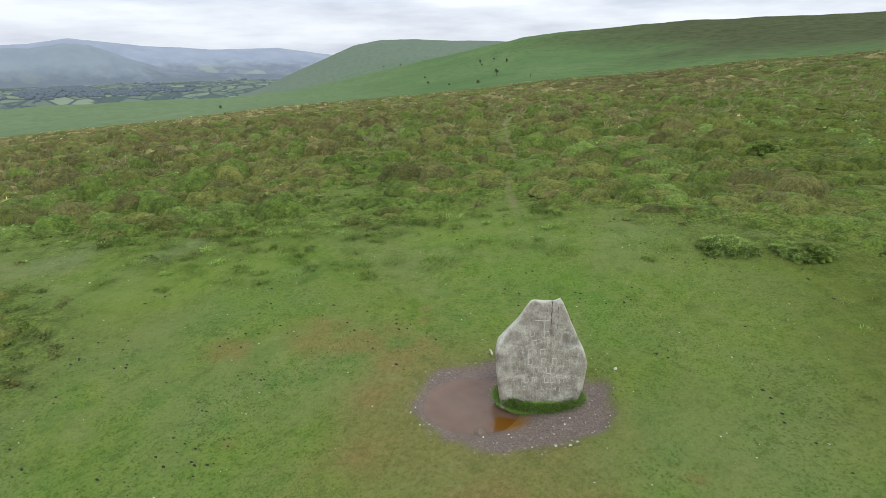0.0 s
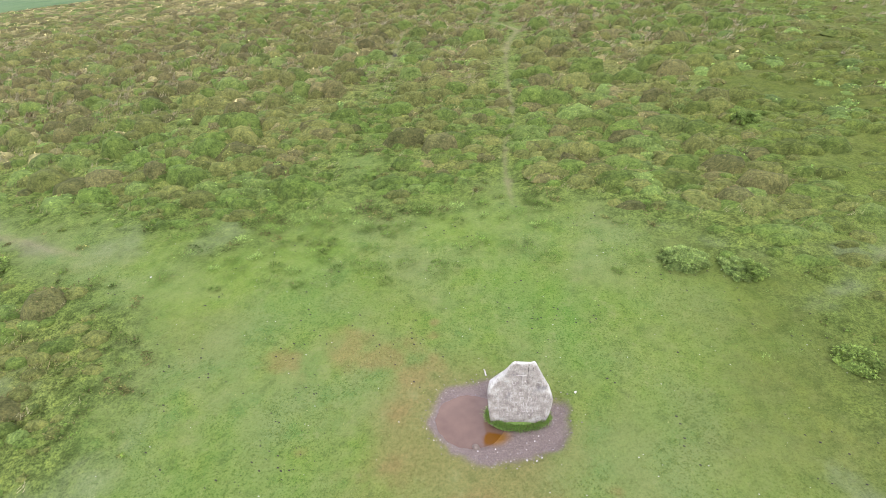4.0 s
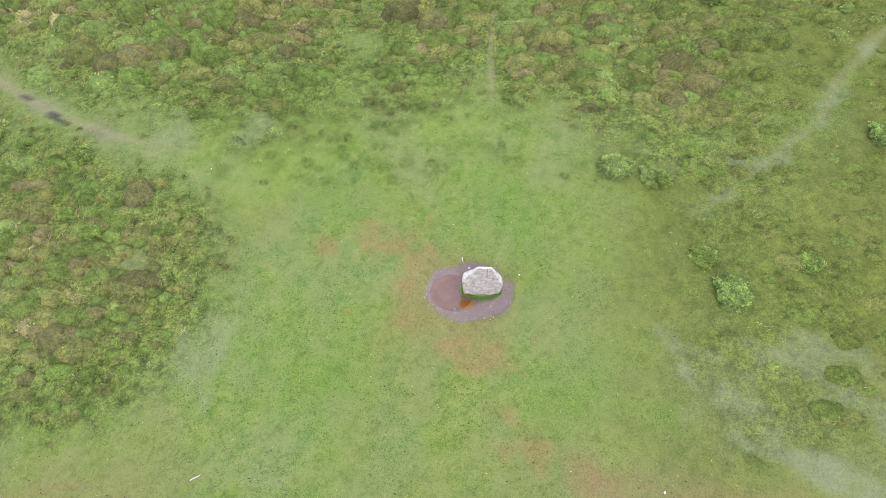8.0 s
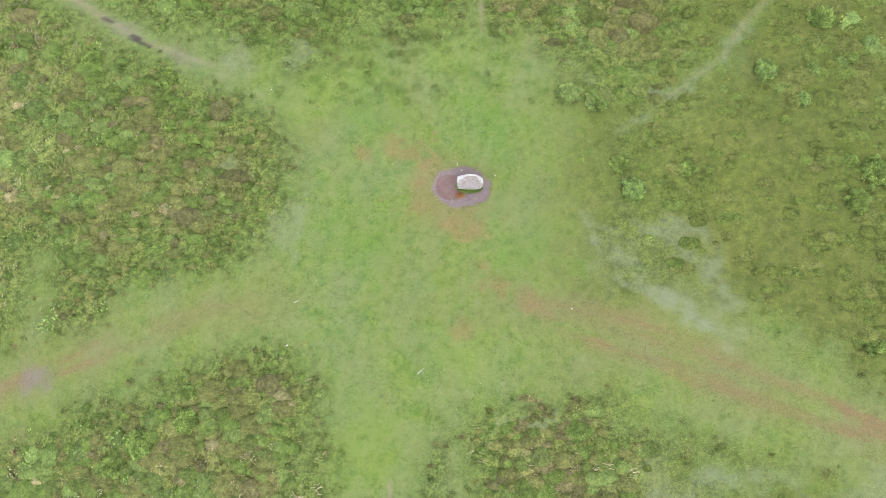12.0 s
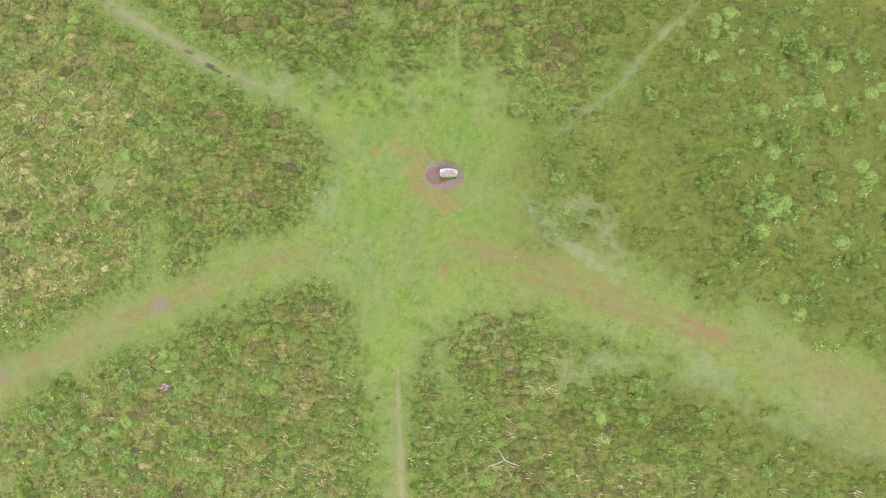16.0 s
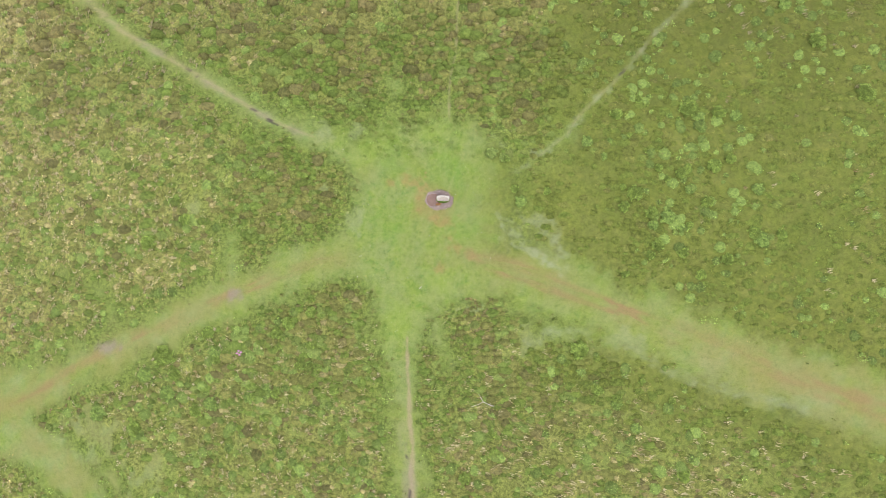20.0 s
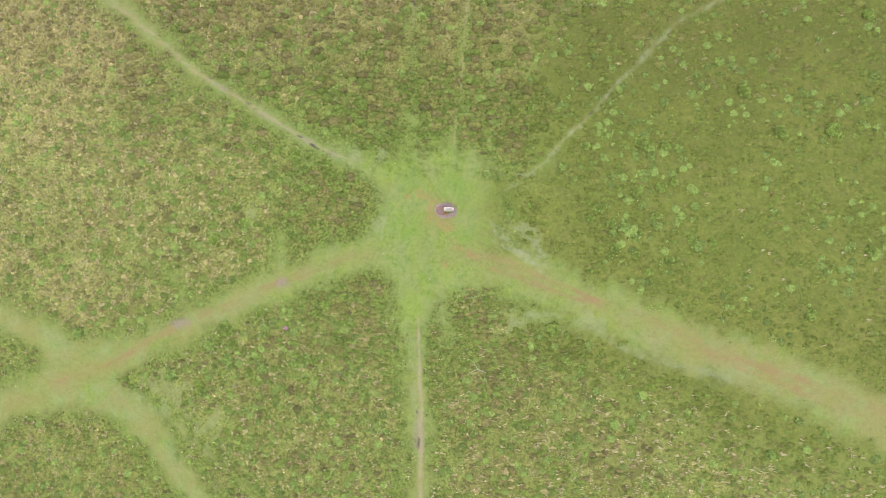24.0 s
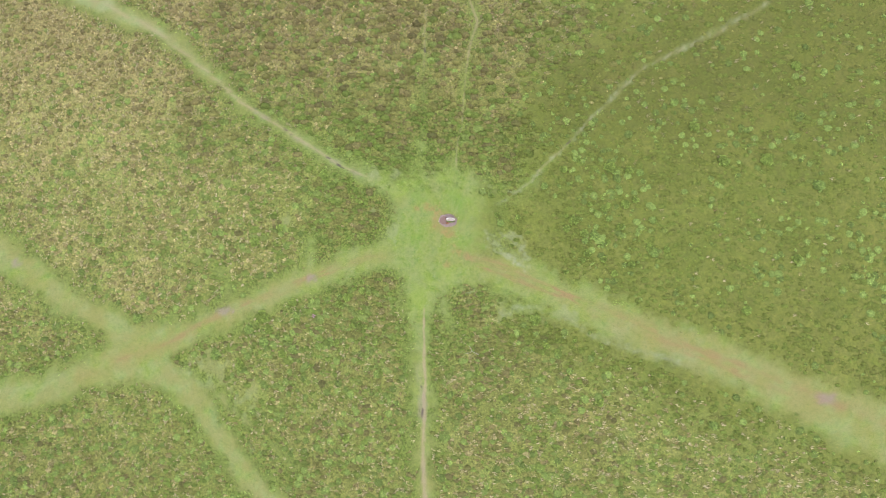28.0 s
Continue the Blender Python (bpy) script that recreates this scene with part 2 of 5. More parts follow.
# strands of pale silvery moss at the lawn's eastern rim and by the gorse
MOSS = {
    "rim": ((5.0, -1.4, 0.15), (5.9, -2.8, 0.45), (7.2, -3.7, 0.30), (8.1, -4.5, 0.2), (9.1, -5.1, 0.15), (10.3, -5.7, 0.1)),
    "loop": ((7.2, -1.5, 0.25), (8.2, -1.2, 0.38), (8.2, -2.3, 0.10), (9.2, -2.8, 0.28), (9.8, -3.6, 0.25), (10.2, -4.3, 0.12)),
    "loop_east": ((8.2, -1.2, 0.10), (9.2, -1.3, 0.08), (9.6, -2.2, 0.06)),
    "inner": ((5.3, -1.4, 0.02), (6.4, -1.9, 0.08), (6.8, -3.0, 0.08)),
    "gorse": ((4.2, 5.9, 0.08), (4.9, 5.0, 0.08), (6.0, 4.5, 0.05), (8.3, 4.4, 0.12)),
    "tussock": ((1.6, -9.4, 0.0), (2.5, -9.2, 0.12), (4.2, -9.1, 0.10), (5.4, -8.9, 0.0)),
    "south": ((7.6, -11.6, 0.35), (10.0, -10.7, 0.15), (11.6, -10.6, 0.18), (12.3, -11.0, 0.10)),
    "north_east": ((6.0, 2.6, 0.0), (6.9, 3.1, 0.0), (8.6, 4.5, 0.0), (10.4, 6.0, 0.02), (13.0, 9.3, 0.0), (15.1, 11.5, -0.02), (17.6, 14.8, -0.05), (24.4, 22.6, 0.0), (29.0, 25.4, 0.02), (42.7, 33.8, 0.0)),
    "track": ((15.8, -11.8, 0.05), (19.0, -13.9, 0.1), (24.0, -15.2, 0.12), (29.5, -16.2, 0.14)),
}
# patches of pale silvery grass: x, y, radius
PALE = ((6.2, -2.4, 1.1), (8.1, -1.6, 0.9), (9.8, -3.6, 1.0), (8.6, -4.3, 0.8), (7.5, -2.6, 0.8), (4.9, 4.9, 0.5), (5.6, 4.3, 0.4), (-11.1, 6.1, 0.7), (-7.9, 6.4, 0.7), (-7.6, -1.8, 0.9), (-10.4, 0.9, 0.6),
        (7.7, -11.3, 1.3), (-22.2, -0.2, 1.6), (-30.7, -21.5, 3.0), (30.0, -15.9, 2.2), (-25.3, -24.9, 2.5), (15.5, -11.9, 1.6), (22.6, -14.2, 2.0))
# bare orange-brown spots in the turf: x, y, radius
BARE = ((-4.5, 1.5, 0.45), (-3.3, 1.9, 0.55), (-2.5, 1.55, 0.8), (-1.9, 1.1, 0.6), (-2.3, 0.2, 0.5), (-2.1, -0.8, 0.55), (-0.8, -1.5, 0.55), (0.3, -1.9, 0.6), (0.7, -3.2, 0.6), (1.2, -4.0, 0.7), (-0.1, -5.8, 0.6), (2.6, -4.6, 0.6), (-3.0, 2.2, 0.5), (1.4, -1.2, 0.17), (-3.7, -0.5, 0.15), (-1.6, 2.5, 0.14), (-1.6, 2.1, 0.16))
SOIL = {  # bare rusty ruts along the tracks
    "east_upper": ((2.4, -4.5, 0.7), (5.0, -5.2, 0.95), (8.9, -6.2, 0.85), (12.3, -7.4, 0.55), (15.5, -8.6, 0.55), (22.5, -11.2, 0.7), (33.0, -14.9, 0.75), (43.4, -18.3, 0.8), (47.5, -19.6, 0.9), (60, -24, 1.0)),
    "east_lower": ((3.9, -5.8, 0.4), (8.2, -6.9, 0.55), (11.6, -8.2, 0.6), (15.5, -9.4, 0.6), (22.5, -12.2, 0.6), (33.0, -15.6, 0.5), (43.4, -19.3, 0.4)),
    "west_rut": ((-8.7, -5.3, 0.45), (-10.5, -5.4, 0.6), (-12.4, -6.2, 0.55), (-14.6, -6.9, 0.65), (-18.3, -8.5, 0.75), (-24.0, -11.3, 0.6), (-30.2, -13.9, 0.7), (-36, -17.5, 0.5), (-50, -24, 0.4)),
}


def track_edge(x, y, lines):
    """How far a place lies outside the nearest track (negative: on it)."""
    best = np.full(np.shape(x), 1e9)
    for line in lines.values():
        for (x0, y0, w0), (x1, y1, w1) in zip(line, line[1:]):
            ax, ay = x1 - x0, y1 - y0
            t = np.clip(((x - x0) * ax + (y - y0) * ay) / (ax * ax + ay * ay), 0, 1)
            best = np.minimum(best, np.hypot(x - x0 - ax * t, y - y0 - ay * t) - (w0 + (w1 - w0) * t))
    return best


def lawn_edge(x, y):
    """How far a place lies outside the lawn (negative: on it)."""
    best, inside = np.full(np.shape(x), 1e9), np.zeros(np.shape(x), bool)
    for (x0, y0), (x1, y1) in zip(LAWN, LAWN[1:] + LAWN[:1]):
        ax, ay = x1 - x0, y1 - y0
        t = np.clip(((x - x0) * ax + (y - y0) * ay) / (ax * ax + ay * ay), 0, 1)
        best = np.minimum(best, np.hypot(x - x0 - ax * t, y - y0 - ay * t))
        if ay:
            inside ^= ((y0 > y) != (y1 > y)) & (x < x0 + ax * (y - y0) / ay)
    return np.where(inside, -best, best)


def along_lines(x, y, lines):
    """The nearest line's distance across, way along and half width, at each place."""
    off, run, half = np.full(np.shape(x), 1e9), np.zeros(np.shape(x)), np.ones(np.shape(x))
    start = 0.0
    for line in lines.values():
        for (x0, y0, w0), (x1, y1, w1) in zip(line, line[1:]):
            ax, ay = x1 - x0, y1 - y0
            size = math.hypot(ax, ay)
            t = np.clip(((x - x0) * ax + (y - y0) * ay) / size ** 2, 0, 1)
            d = np.hypot(x - x0 - ax * t, y - y0 - ay * t)
            near = d < np.abs(off)
            side = np.sign((x - x0) * ay - (y - y0) * ax)
            off, run, half = np.where(near, d * side, off), np.where(near, start + size * t, run), np.where(near, w0 + (w1 - w0) * t, half)
            start += size
        start += 31.0
    return off, run, half


def remembered(work):
    """Keeps the last few answers for large arrays of places."""
    kept = {}

    def ask(x, y):
        if np.size(x) < 500:
            return work(x, y)
        key = (np.shape(x), float(np.sum(x)), float(np.sum(y)))
        if key not in kept:
            if len(kept) > 5:
                kept.clear()
            kept[key] = work(x, y)
        return kept[key]
    return ask


@remembered
def heath_depth(x, y):
    """Metres into the heath from the ragged edge of the turf (negative: on the turf)."""
    d = np.minimum(track_edge(x, y, TRACKS), lawn_edge(x, y))
    wob = (fbm(x, y, 2.6, 3, 5) - 0.5) * 2.2 + (fbm(x, y, 0.7, 3, 8) - 0.5) * 1.6 + (fbm(x, y, 1.4, 3, 9) - 0.5) * 1.6 * smooth(15, 45, np.hypot(x, y))
    return d + wob * smooth(-3.0, 0.2, d)


def turf_cover(x, y):
    """1 on the grazed lawn and the grass tracks, 0 in the heath."""
    return smooth(1.5, -0.9, heath_depth(x, y))


@remembered
def eastern(x, y):
    """1 on the smooth rank grass of the eastern slope."""
    return smooth(2.5, 12.0, x + 9.0 * (fbm(x, y, 6, 4, 58) - 0.5)) * smooth(-17, -7, y + 0.33 * x + 6 * (fbm(x, y, 6, 4, 59) - 0.5)) * smooth(26, 4, y - 1.0 * x + 26 * (fbm(x, y, 9, 4, 60) - 0.5))


HOLLOW = (-0.33, 0.11, 1.20, 0.87)  # the worn hollow round the stone: centre, half axes
WATER_Z = -0.140


def hollow(x, y):
    cx, cy, rx, ry = HOLLOW
    wob = 1 + 0.16 * (fbm(x, y, 0.7, 3, 31) - 0.5)
    return np.hypot((x - cx) / rx, (y - cy) / ry) / wob


@remembered
def ground_z(x, y):
    """The ground's height with its hummocks and the hollow round the stone."""
    x, y = np.asarray(x, float), np.asarray(y, float)
    z = land(x, y)
    r = np.hypot(x, y)
    heath = 1 - turf_cover(x, y)
    fade = smooth(170, 90, r)
    z = z + heath * fade * ((fbm(x, y, 1.5, 3, 3) - 0.42) * 0.26) + fade * smooth(1.6, 3.0, r) * (fbm(x, y, 0.34, 2, 6) - 0.5) * 0.07 + fade * (fbm(x, y, 1.1, 3, 4) - 0.5) * 0.14 * smooth(1.5, 4.0, r)
    z = z + smooth(200, 500, r) * smooth(2500, 1200, r) * (fbm(x, y, 60, 4, 12) - 0.5) * 5.0
    q = hollow(x, y)
    deep = smooth(1.0, 0.40, np.hypot((x + 0.74) / 0.86, (y - 0.13) / 0.78))
    bowl = 0.5 * land(x, y) - 0.060 - 0.105 * deep + 0.035 * (fbm(x, y, 0.22, 3, 33) - 0.5) * (1 - 0.8 * deep)
    return np.where(q < 1.25, z + (bowl - z) * smooth(1.12, 0.92, q), z)


PALETTE = {  # plant colours: dark twig, brown heather, olive heather, green bilberry, bright bilberry, straw, deep green moss
    "twig": (0.086, 0.077, 0.034), "brown": (0.134, 0.117, 0.051), "olive": (0.132, 0.142, 0.042),
    "green": (0.088, 0.146, 0.027), "bright": (0.140, 0.210, 0.052), "straw": (0.37, 0.33, 0.155),
    "deep": (0.082, 0.112, 0.021),
}
COLS = np.array(list(PALETTE.values()))


@remembered
def kind_weights(x, y):
    """How much of each plant of the palette grows at a place."""
    big, mid, small = fbm(x, y, 16, 3, 51), fbm(x, y, 4.0, 3, 52), fbm(x, y, 1.1, 3, 53)
    east = eastern(x, y)
    west = smooth(-12, -40, x) * smooth(-24, -10, y)
    south = smooth(-9, -16, y) * smooth(34, 8, x)
    north = smooth(9, 30, y) * (1 - 0.5 * smooth(6, 22, x))
    rim = smooth(3.0, 0.3, heath_depth(x, y))
    p = np.stack([
        0.04 + 0.03 * south + 0.10 * north - 0.05 * east + 0.42 * smooth(8, 16, x) * smooth(6, 16, y) + 0.13 * (1 - 0.7 * smooth(26, 13, np.hypot(x, y))) * smooth(0.52, 0.64, fbm(x, y, 1.5, 3, 57)) * (1 - 0.8 * east),
        0.04 + 0.12 * (1 - 0.6 * smooth(26, 13, np.hypot(x, y))) * smooth(0.50, 0.64, mid) * (1 - 0.85 * east) + 0.42 * north + 0.04 * south - 0.10 * rim,
        0.40 + 0.10 * east - 0.10 * west,
        0.24 + 0.50 * smooth(0.46, 0.60, big) * (0.4 + 0.6 * east) + 0.30 * east + 0.45 * rim - 0.10 * west + 0.12 * south,
        0.06 + 0.60 * smooth(0.53, 0.65, small) * (1 - 0.7 * north) * (1 - 0.75 * east),
        (0.06 + 0.34 * smooth(0.52, 0.66, fbm(x, y, 0.9, 3, 54)) * (1 - 0.95 * east)) * (1 - 0.65 * smooth(26, 13, np.hypot(x, y)) * smooth(-8, -2, y)) + 0.24 * west + 0.26 * north - 0.06 * rim - 0.07 * east,
        0.8 * east,
    ], -1).clip(0.004)
    return p / p.sum(-1, keepdims=True)


def mean_tint(x, y):
    """The mixed colour of the growth at a place."""
    p = kind_weights(x, y) ** 1.25 * np.array((1, 1, 1, 1, 0.5, 0.32, 1))
    rim = smooth(2.6, -0.2, heath_depth(x, y))[..., None] * 0.75
    return (p / p.sum(-1, keepdims=True)) @ COLS * (1 - rim) + np.array((0.086, 0.126, 0.032)) * rim


# ---- materials ----
def shader(name, rough=0.85, spec=0.25):
    """A new node material; returns it, its tree and its main shader."""
    m = bpy.data.materials.new(name)
    m.use_nodes = True
    b = m.node_tree.nodes["Principled BSDF"]
    b.inputs["Roughness"].default_value = rough
    b.inputs["Specular IOR Level"].default_value = spec
    return m, m.node_tree, b


def noise_node(t, scale, detail=4.0, rough=0.55, vec=None):
    n = t.nodes.new("ShaderNodeTexNoise")
    n.inputs["Scale"].default_value, n.inputs["Detail"].default_value, n.inputs["Roughness"].default_value = scale, detail, rough
    if vec is None:
        vec = place_node(t)
    t.links.new(vec, n.inputs["Vector"])
    return n.outputs["Fac"]


def place_node(t):
    for n in t.nodes:
        if n.bl_idname == "ShaderNodeNewGeometry":
            return n.outputs["Position"]
    return t.nodes.new("ShaderNodeNewGeometry").outputs["Position"]


def ramp(t, fac, *stops):
    n = t.nodes.new("ShaderNodeValToRGB")
    els = n.color_ramp.elements
    while len(els) < len(stops):
        els.new(0.5)
    for e, (p, c) in zip(els, stops):
        e.position, e.color = p, (*c, 1) if len(c) == 3 else c
    t.links.new(fac, n.inputs["Fac"])
    return n.outputs["Color"]


def mixed(t, fac, a, b, mode="MIX"):
    n = t.nodes.new("ShaderNodeMix")
    n.data_type, n.blend_type = "RGBA", mode
    for value, key in ((fac, 0), (a, 6), (b, 7)):
        if isinstance(value, (int, float)):
            n.inputs[key].default_value = value
        elif isinstance(value, tuple):
            n.inputs[key].default_value = (*value, 1)
        else:
            t.links.new(value, n.inputs[key])
    return n.outputs[2]


def maths(t, op, a, b=0.0, clamp=False):
    n = t.nodes.new("ShaderNodeMath")
    n.operation, n.use_clamp = op, clamp
    for value, key in ((a, 0), (b, 1)):
        if isinstance(value, (int, float)):
            n.inputs[key].default_value = value
        else:
            t.links.new(value, n.inputs[key])
    return n.outputs[0]


def bumped(t, b, height, strength, dist):
    n = t.nodes.new("ShaderNodeBump")
    n.inputs["Strength"].default_value, n.inputs["Distance"].default_value = strength, dist
    t.links.new(height, n.inputs["Height"])
    t.links.new(n.outputs["Normal"], b.inputs["Normal"])


def attr(t, name):
    n = t.nodes.new("ShaderNodeAttribute")
    n.attribute_name = name
    s = t.nodes.new("ShaderNodeSeparateColor")
    t.links.new(n.outputs["Color"], s.inputs["Color"])
    return s.outputs["Red"], s.outputs["Green"], s.outputs["Blue"], n.outputs["Alpha"], n.outputs["Color"]


def ground_material():
    m, t, b = shader("ground", 1.0, 0.04)
    turf, soil, gravel, straw, _ = attr(t, "cover")
    hill, vale, far, dry, _ = attr(t, "zone")
    fine, mid, wide = noise_node(t, 28, 5), noise_node(t, 3.1, 4), noise_node(t, 0.55, 3)
    tiny = noise_node(t, 110, 3, 0.6)
    # grazed turf
    grass = ramp(t, mid, (0.28, (0.072, 0.138, 0.021)), (0.5, (0.120, 0.182, 0.034)), (0.75, (0.170, 0.208, 0.058)))
    grass = mixed(t, ramp(t, wide, (0.38, (0, 0, 0)), (0.66, (0.65, 0.65, 0.65))), grass, (0.130, 0.168, 0.070))
    grass = mixed(t, ramp(t, noise_node(t, 1.2, 3), (0.56, (0, 0, 0)), (0.66, (0.45, 0.45, 0.45))), grass, (0.056, 0.136, 0.030))
    grass = mixed(t, ramp(t, noise_node(t, 9, 5, 0.72), (0.36, (0.6, 0.6, 0.6)), (0.50, (0, 0, 0))), grass, (0.046, 0.084, 0.014))
    grass = mixed(t, ramp(t, fine, (0.36, (0.7, 0.7, 0.7)), (0.49, (0, 0, 0))), grass, (0.040, 0.074, 0.010))
    grass = mixed(t, ramp(t, tiny, (0.54, (0, 0, 0)), (0.66, (0.8, 0.8, 0.8))), grass, (0.23, 0.265, 0.062))
    grass = mixed(t, ramp(t, noise_node(t, 0.8, 5, 0.6), (0.48, (0, 0, 0)), (0.62, (0.45, 0.45, 0.45))), grass, (0.150, 0.182, 0.062))
    grass = mixed(t, attr(t, "extra")[1], grass, (0.135, 0.195, 0.034))
    fresh, amber, upland, moss, _ = attr(t, "tone")
    grass = mixed(t, fresh, grass, ramp(t, fine, (0.34, (0.052, 0.116, 0.014)), (0.52, (0.092, 0.178, 0.026)), (0.68, (0.132, 0.210, 0.044))))
    pale, bare, hill_haze, rank, _ = attr(t, "patch")
    rough_mix = maths(t, "ADD", maths(t, "MULTIPLY", noise_node(t, 14, 5, 0.75), 0.6), maths(t, "MULTIPLY", tiny, 0.4))
    grass = mixed(t, pale, grass, ramp(t, rough_mix, (0.38, (0.110, 0.145, 0.060)), (0.62, (0.225, 0.245, 0.135))))
    grass = mixed(t, dry, grass, ramp(t, rough_mix, (0.38, (0.098, 0.108, 0.030)), (0.62, (0.205, 0.180, 0.066))))
    grass = mixed(t, bare, grass, ramp(t, rough_mix, (0.36, (0.130, 0.100, 0.034)), (0.64, (0.255, 0.172, 0.074))))
    clump = noise_node(t, 2.6, 6, 0.78)
    grass = mixed(t, ramp(t, clump, (0.36, (0.45, 0.45, 0.45)), (0.46, (0, 0, 0))), grass, (0.064, 0.098, 0.024))
    grass = mixed(t, ramp(t, clump, (0.56, (0, 0, 0)), (0.66, (0.35, 0.35, 0.35))), grass, (0.20, 0.21, 0.088))
    sward = ramp(t, rough_mix, (0.34, (0.050, 0.066, 0.012)), (0.5, (0.084, 0.104, 0.020)), (0.66, (0.120, 0.138, 0.034)))
    sward = mixed(t, ramp(t, noise_node(t, 0.7, 4, 0.6), (0.44, (0, 0, 0)), (0.62, (0.6, 0.6, 0.6))), sward, (0.092, 0.098, 0.028))
    sward = mixed(t, 1.0, sward, ramp(t, noise_node(t, 2.4, 5, 0.7), (0.36, (0.62, 0.66, 0.60)), (0.50, (1.0, 1.0, 1.0)), (0.66, (1.42, 1.34, 1.25))), "MULTIPLY")
    sward = mixed(t, 1.0, sward, ramp(t, noise_node(t, 0.16, 4, 0.6), (0.36, (0.80, 0.84, 0.78)), (0.64, (1.16, 1.12, 1.12))), "MULTIPLY")
    sward = mixed(t, upland, sward, mixed(t, 1.0, sward, (0.76, 0.74, 0.74), "MULTIPLY"))
    grass = mixed(t, rank, grass, sward)
    grass = mixed(t, moss, grass, ramp(t, rough_mix, (0.36, (0.130, 0.165, 0.090)), (0.62, (0.240, 0.262, 0.165))))
    # peat and litter under the heath
    growth = attr(t, "growth")[4]
    clod, crumb = noise_node(t, 3.4, 4, 0.7), noise_node(t, 11, 4, 0.7)
    litter = mixed(t, 1.0, growth, ramp(t, clod, (0.34, (0.40, 0.42, 0.36)), (0.50, (0.95, 0.95, 0.95)), (0.66, (1.35, 1.28, 1.15))), "MULTIPLY")
    litter = mixed(t, 1.0, litter, ramp(t, crumb, (0.36, (0.55, 0.58, 0.52)), (0.50, (1.0, 1.0, 1.0)), (0.64, (1.35, 1.28, 1.15))), "MULTIPLY")
    litter = mixed(t, 1.0, litter, ramp(t, fine, (0.36, (0.55, 0.55, 0.55)), (0.50, (1.0, 1.0, 1.0)), (0.66, (1.35, 1.30, 1.2))), "MULTIPLY")
    col = mixed(t, turf, litter, grass)
    rust = ramp(t, rough_mix, (0.36, (0.104, 0.084, 0.034)), (0.5, (0.165, 0.123, 0.053)), (0.66, (0.225, 0.165, 0.083)))
    col = mixed(t, soil, col, rust)
    worn = ramp(t, fine, (0.3, (0.138, 0.126, 0.060)), (0.7, (0.250, 0.216, 0.122)))
    col = mixed(t, straw, col, worn)
    pebbly = ramp(t, noise_node(t, 45, 4, 0.7), (0.32, (0.102, 0.080, 0.066)), (0.55, (0.178, 0.143, 0.120)), (0.75, (0.275, 0.230, 0.20)))
    col = mixed(t, gravel, col, pebbly)
    col = mixed(t, attr(t, "extra")[2], col, ramp(t, mid, (0.3, (0.150, 0.116, 0.098)), (0.7, (0.215, 0.172, 0.150))))
    col = mixed(t, amber, col, ramp(t, mid, (0.3, (0.170, 0.082, 0.014)), (0.7, (0.215, 0.112, 0.026))))
    # green hillside across the dip
    dome, lush, _, peat, _ = attr(t, "extra")
    col = mixed(t, peat, col, ramp(t, fine, (0.3, (0.022, 0.019, 0.016)), (0.7, (0.06, 0.052, 0.045))))
    h1, h2 = noise_node(t, 0.012, 5), noise_node(t, 0.09, 5, 0.65)
    side = ramp(t, h1, (0.35, (0.070, 0.118, 0.042)), (0.55, (0.084, 0.136, 0.048)), (0.7, (0.104, 0.138, 0.058)))
    side = mixed(t, ramp(t, h2, (0.40, (0.8, 0.8, 0.8)), (0.52, (0, 0, 0))), side, (0.056, 0.105, 0.040))
    side = mixed(t, ramp(t, noise_node(t, 0.45, 5, 0.7), (0.34, (0.8, 0.8, 0.8)), (0.44, (0, 0, 0))), side, (0.046, 0.082, 0.034))
    # haze painted over the western hillside, paler with distance
    side = mixed(t, maths(t, "MULTIPLY", hill_haze, 0.5), side, ramp(t, h2, (0.35, (0.110, 0.150, 0.085)), (0.65, (0.150, 0.185, 0.115))))
    col = mixed(t, hill, col, side)
    # dim moor far up the hill; dome and valley fields carry painted haze
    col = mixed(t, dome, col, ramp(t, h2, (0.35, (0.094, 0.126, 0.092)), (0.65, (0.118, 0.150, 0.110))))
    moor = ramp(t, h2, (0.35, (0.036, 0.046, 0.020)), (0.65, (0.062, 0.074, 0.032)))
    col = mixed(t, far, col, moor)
    cell = t.nodes.new("ShaderNodeTexVoronoi")
    cell.inputs["Scale"].default_value = 0.0125
    t.links.new(place_node(t), cell.inputs["Vector"])
    sep = t.nodes.new("ShaderNodeSeparateColor")
    t.links.new(cell.outputs["Color"], sep.inputs["Color"])
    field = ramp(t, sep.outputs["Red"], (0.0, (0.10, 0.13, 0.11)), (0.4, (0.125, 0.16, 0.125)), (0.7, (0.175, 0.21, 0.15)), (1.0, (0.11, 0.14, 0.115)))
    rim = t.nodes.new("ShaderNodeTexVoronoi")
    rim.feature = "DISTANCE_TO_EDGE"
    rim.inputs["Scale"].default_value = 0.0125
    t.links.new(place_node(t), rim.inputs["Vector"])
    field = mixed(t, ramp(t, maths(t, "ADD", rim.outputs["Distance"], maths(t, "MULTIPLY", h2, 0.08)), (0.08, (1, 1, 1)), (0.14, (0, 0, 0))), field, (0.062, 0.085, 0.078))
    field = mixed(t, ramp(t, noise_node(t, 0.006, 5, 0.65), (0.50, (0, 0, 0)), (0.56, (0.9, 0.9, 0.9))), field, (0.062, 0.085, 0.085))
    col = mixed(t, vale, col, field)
    t.links.new(col, b.inputs["Base Color"])
    h = maths(t, "ADD", maths(t, "MULTIPLY", fine, 0.6), maths(t, "MULTIPLY", tiny, 0.4))
